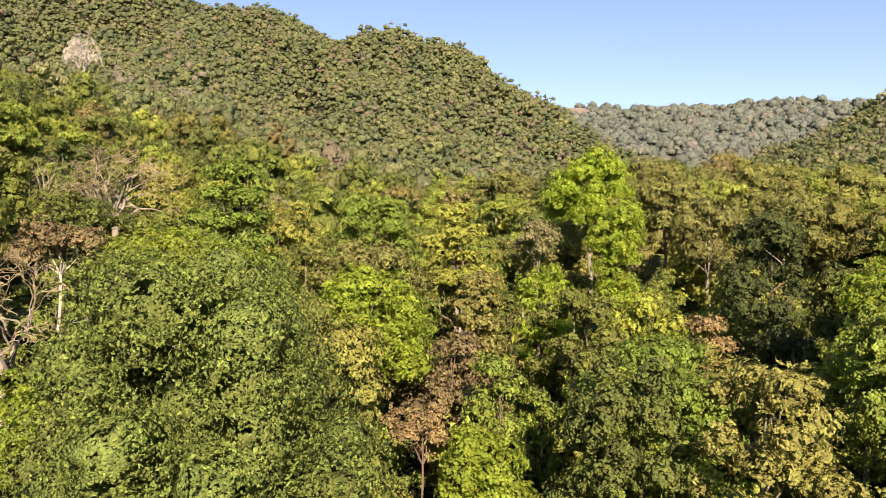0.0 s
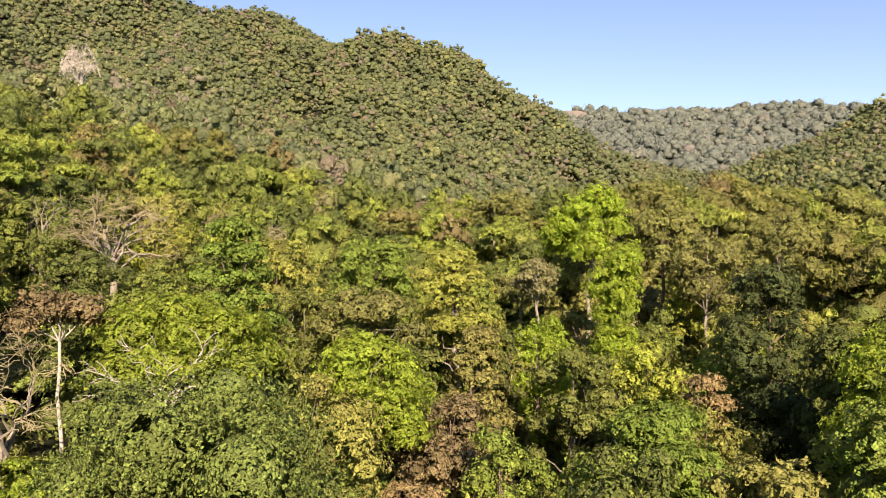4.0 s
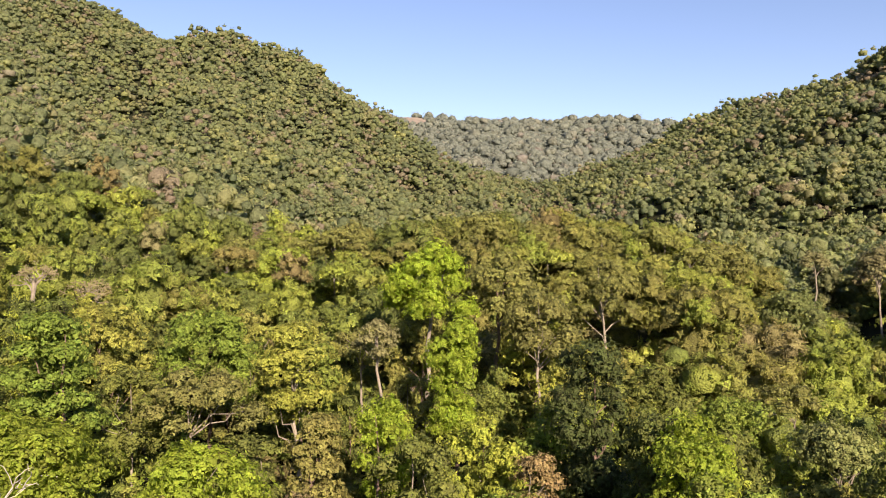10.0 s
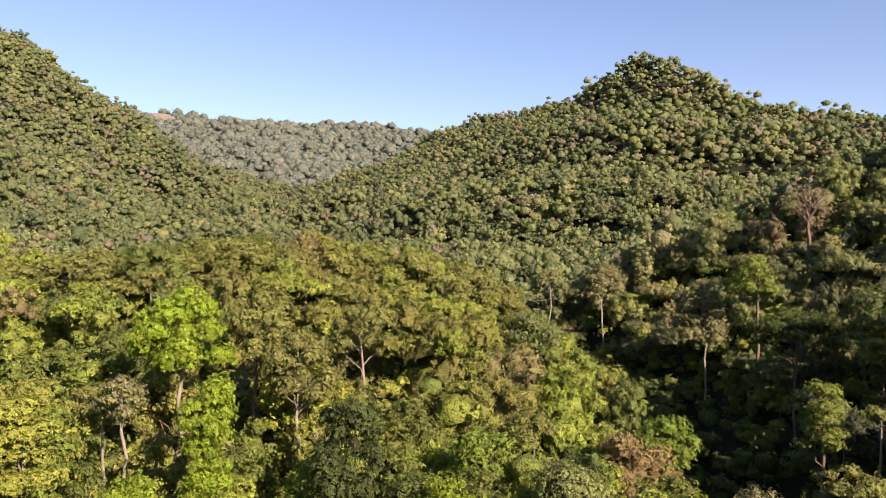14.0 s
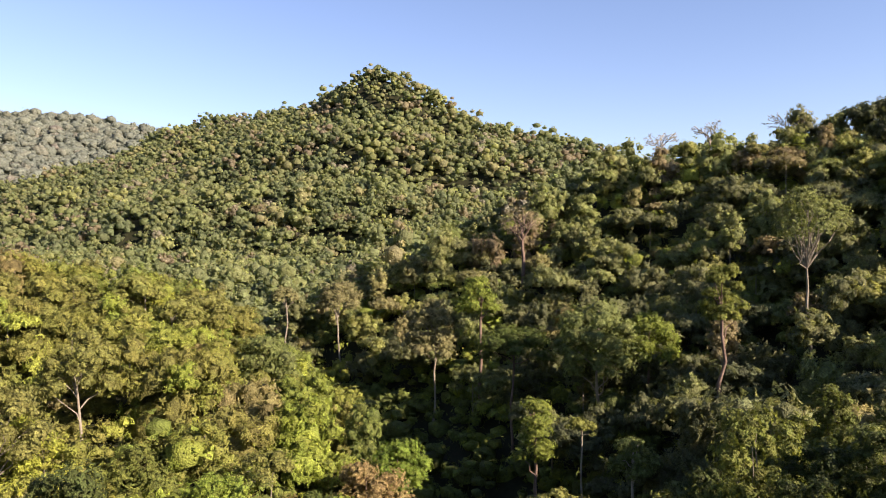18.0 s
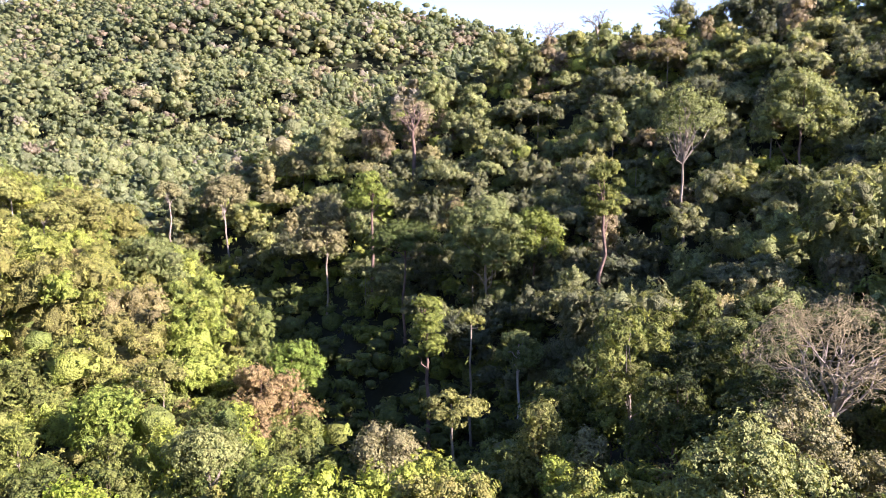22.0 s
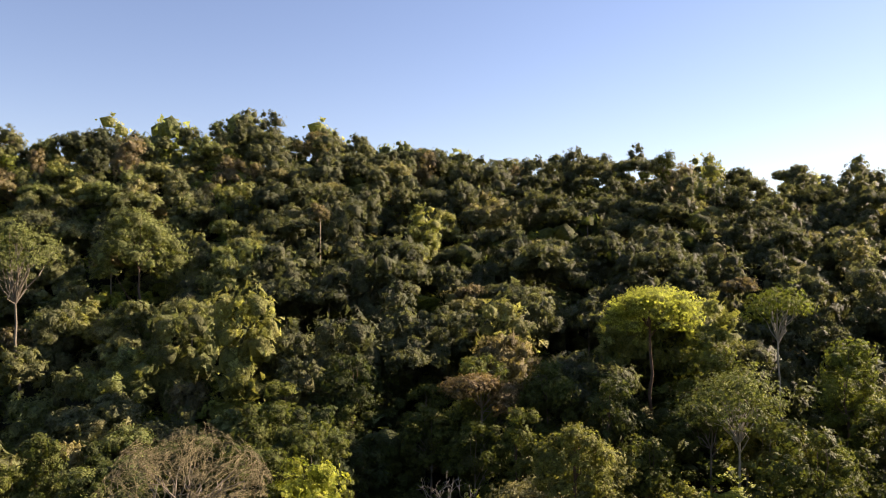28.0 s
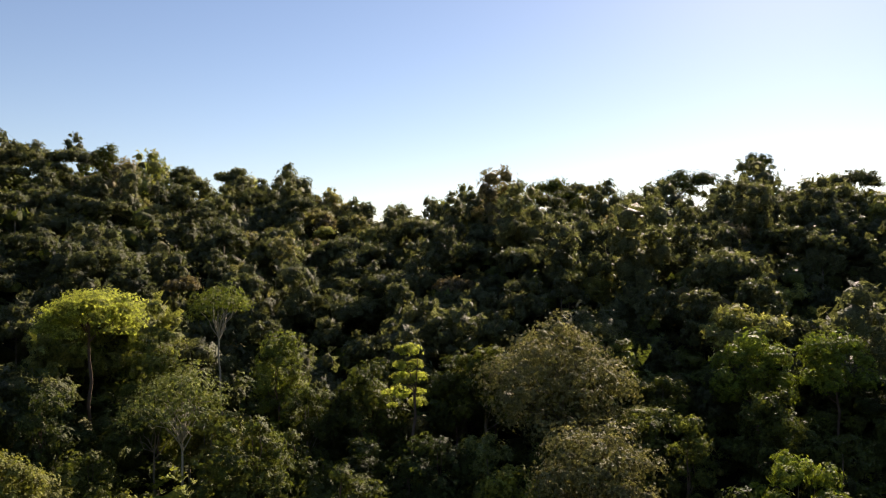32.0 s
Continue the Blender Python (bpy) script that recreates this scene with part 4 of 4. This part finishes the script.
stand_tree("broadleaf_tree", "dark bushy tree with sunlit edges", 417, 10.5, 172.8, 118, 15.8, "round", leaf_any, bark_brown, 1.0, 2250, 0.56, 22)
stand_tree("vine_clad_tree", "tree draped in bright-edged creepers", 418, 9.2, 133.0, 112, 16.0, "column", leaf_fresh, bark_brown, 2.0, 2250, 0.51, 20)
stand_tree("turning_tree", "olive-green tree turning orange at its top", 419, 7.5, 115.0, 74, 10.5, "round", leaf_olive, bark_brown, 1.0, 2500, 0.41, 22)

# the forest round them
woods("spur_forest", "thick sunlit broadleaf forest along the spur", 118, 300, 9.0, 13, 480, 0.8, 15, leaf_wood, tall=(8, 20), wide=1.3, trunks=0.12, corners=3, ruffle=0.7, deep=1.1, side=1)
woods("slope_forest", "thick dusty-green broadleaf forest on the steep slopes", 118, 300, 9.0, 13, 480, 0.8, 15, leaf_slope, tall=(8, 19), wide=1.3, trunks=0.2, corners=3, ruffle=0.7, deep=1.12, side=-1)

# umbrella trees along the spur's crest
crest_a = tree("umbrella_tree", "wide flat-domed umbrella tree with olive feathery leaves", 501, 13, 18, 8, "flat", 22, 900, 0.75, leaf_olive, bark_pale, "umbrella trees on the spur", limbs=5)
crest_b = tree("umbrella_tree", "layered umbrella tree with dark olive leaves", 502, 11, 17, 8, "flat", 18, 800, 0.72, leaf_any, bark_pale, "umbrella trees on the spur", limbs=5)
crest_rng = np.random.default_rng(77)
for i in range(26):
    plant((crest_a, crest_b)[i % 3 == 2], -4 + 1.45 * i + crest_rng.uniform(-0.6, 0.6), 178 + 14 * (i % 3) + crest_rng.uniform(-5, 5), crest_rng.uniform(0.85, 1.15), crest_rng.uniform(0, 360), crest_rng.uniform(0.9, 1.1))
for p in (crest_a, crest_b):
    for o in (*p.children, p):
        bpy.data.objects.remove(o)
# bleached trees on the skyline of the shaded slope
stand_bare("bare_tree", "leafless pale tree on the skyline", 511, 11, 66.0, 300, 67.5, 0.7, bark_pale, twig_grey, boughs=9, depth=3, fine_rad=0.07)
stand_bare("bare_tree", "tall leafless pale tree on the skyline", 512, 10, 69.4, 300, 71, 0.8, bark_pale, twig_grey, boughs=8, depth=3, fine_rad=0.07)
stand_bare("bare_tree", "spreading leafless tree on the crest", 513, 13, 74.5, 300, 73, 0.6, bark_pale, twig_grey, boughs=9, depth=3, fine_rad=0.07)
stand_bare("bare_tree", "thin leafless tree against the bright sky", 514, 6, 134.5, 256, 51, 1.2, bark_brown, bark_brown, show=3, boughs=9, depth=3, fine_rad=0.06)
stand_bare("bare_tree", "thin leafless tree among dark crest trees", 515, 6, 158.0, 232, 47, 1.2, bark_brown, bark_brown, show=3, boughs=8, depth=3, fine_rad=0.06)
stand_bare("bare_tree", "dry pink-grey tree on the lower hillside", 516, 14, 36.5, 690, 60, 0.8, twig_grey, twig_grey, boughs=11, depth=4, fine_rad=0.13, thick=0.009)
stand_bare("bare_tree", "dry pink-grey tree below the pointed hill", 517, 15, 42.6, 650, 53.5, 0.8, twig_grey, twig_grey, boughs=11, depth=4, fine_rad=0.13, thick=0.009)
stand_bare("bare_tree", "dry pale tree below the pointed hill", 518, 12, 46.7, 670, 70, 0.9, twig_grey, twig_grey, boughs=10, depth=4, fine_rad=0.13, thick=0.009)
# added tree, placed to close a gap of sky in the camera's view
stand_tree("crest_tree", "dark full-crowned tree added to fill a gap on the crest", 519, 12, 135.3, 262, 45, "column", leaf_deep, bark_brown, 2.0, 2000, 0.6, 22)
# lone trees on the mountain's skyline
stand_tree("crest_tree", "tall tree against the sky on the mountain crest", 521, 15, -15.4, 1500, 452, "round", leaf_far_one, bark_brown, 0.8, 160, 2.6, 6)
stand_tree("crest_tree", "broad tree against the sky on the mountain crest", 522, 18, -13.6, 1500, 455, "flat", leaf_far_one, bark_brown, 0.6, 160, 2.6, 6)

# ---- the nearer trees between them ----
def reclad(ob, leaf):
    for o in ob.children:
        if o.name.startswith("crown"):
            o.material_slots[0].link = "OBJECT"
            o.material_slots[0].material = leaf



broad_a = tree("broadleaf_tree", "broad dense broadleaf tree with green layered foliage", 21, 11, 17, 14, "round", 20, 1900, 0.62, leaf_any, bark_brown, "valley trees")
broad_b = tree("broadleaf_tree", "round-headed broadleaf tree in the forest canopy", 22, 9.5, 16, 13, "round", 16, 1700, 0.6, leaf_any, bark_pale, "valley trees")
slim_a = tree("vine_clad_tree", "narrow tree clad in climbing vines", 23, 6.5, 16, 14, "column", 14, 1400, 0.55, leaf_any, bark_brown, "vine-clad trees")
flat_a = tree("umbrella_tree", "flat-topped tree with olive-brown feathery foliage", 24, 12, 15, 9, "flat", 18, 1300, 0.48, leaf_olive, bark_pale, "umbrella trees", limbs=7)
tier_a = tree("tiered_tree", "tree with foliage in flat tiers on pale limbs", 25, 9, 17, 13, "tiers", 22, 1500, 0.56, leaf_any, bark_pale, "tiered trees")
open_a = tree("open_crowned_tree", "thin-crowned tree with pale forking limbs", 26, 10, 18, 9, "open", 18, 1000, 0.42, leaf_olive, bark_pale, "open-crowned trees", limbs=9)
PROTOS = [broad_a, broad_b, slim_a, flat_a, tier_a, open_a]
TALL = [17, 16, 16, 15, 17, 18]
rng = np.random.default_rng(5)
px, py, _ = stand(36, 120, 9.2, 14)
for x, y in zip(px, py):
    r, b = math.hypot(x, y), math.degrees(math.atan2(x, y)) % 360
    b = b - 360 if b > 300 else b
    k = rng.choice(6, p=[0.32, 0.27, 0.17, 0.06, 0.14, 0.04])
    scale, turn, high, free = rng.uniform(0.75, 1.12), rng.uniform(0, 360), rng.uniform(0.9, 1.1), True
    free = gorge(x, y) < 0.5 and not (96 < b < 107 and r < 88)
    z = ground_at(x, y)
    for sx, sy, sb, sr, top, wide, show in SPECIAL:
        if math.hypot(sx - x, sy - y) < wide * 0.32 + 1.8:
            free = False
        # nothing tall right in front of a tree that stands out
        if r < sr and abs(b - sb) < math.degrees((wide * 0.5 + 3) / r):
            eye = 8.0 if sb < 40 else 22.0
            cap = eye + (top - max(3.0, 0.6 * show) - eye) * r / sr
            scale = min(scale, (cap - z) / (TALL[k] * high))
    if free and scale > 0.28:
        ob = plant(PROTOS[k], b, r, scale, turn, high)
        # shade put into the colour: ravine and slope trees mostly get dark leaves
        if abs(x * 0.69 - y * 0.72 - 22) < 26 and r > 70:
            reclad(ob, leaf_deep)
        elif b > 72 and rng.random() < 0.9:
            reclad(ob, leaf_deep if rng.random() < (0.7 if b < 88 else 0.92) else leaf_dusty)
for p in PROTOS:
    for o in (*p.children, p):
        bpy.data.objects.remove(o)
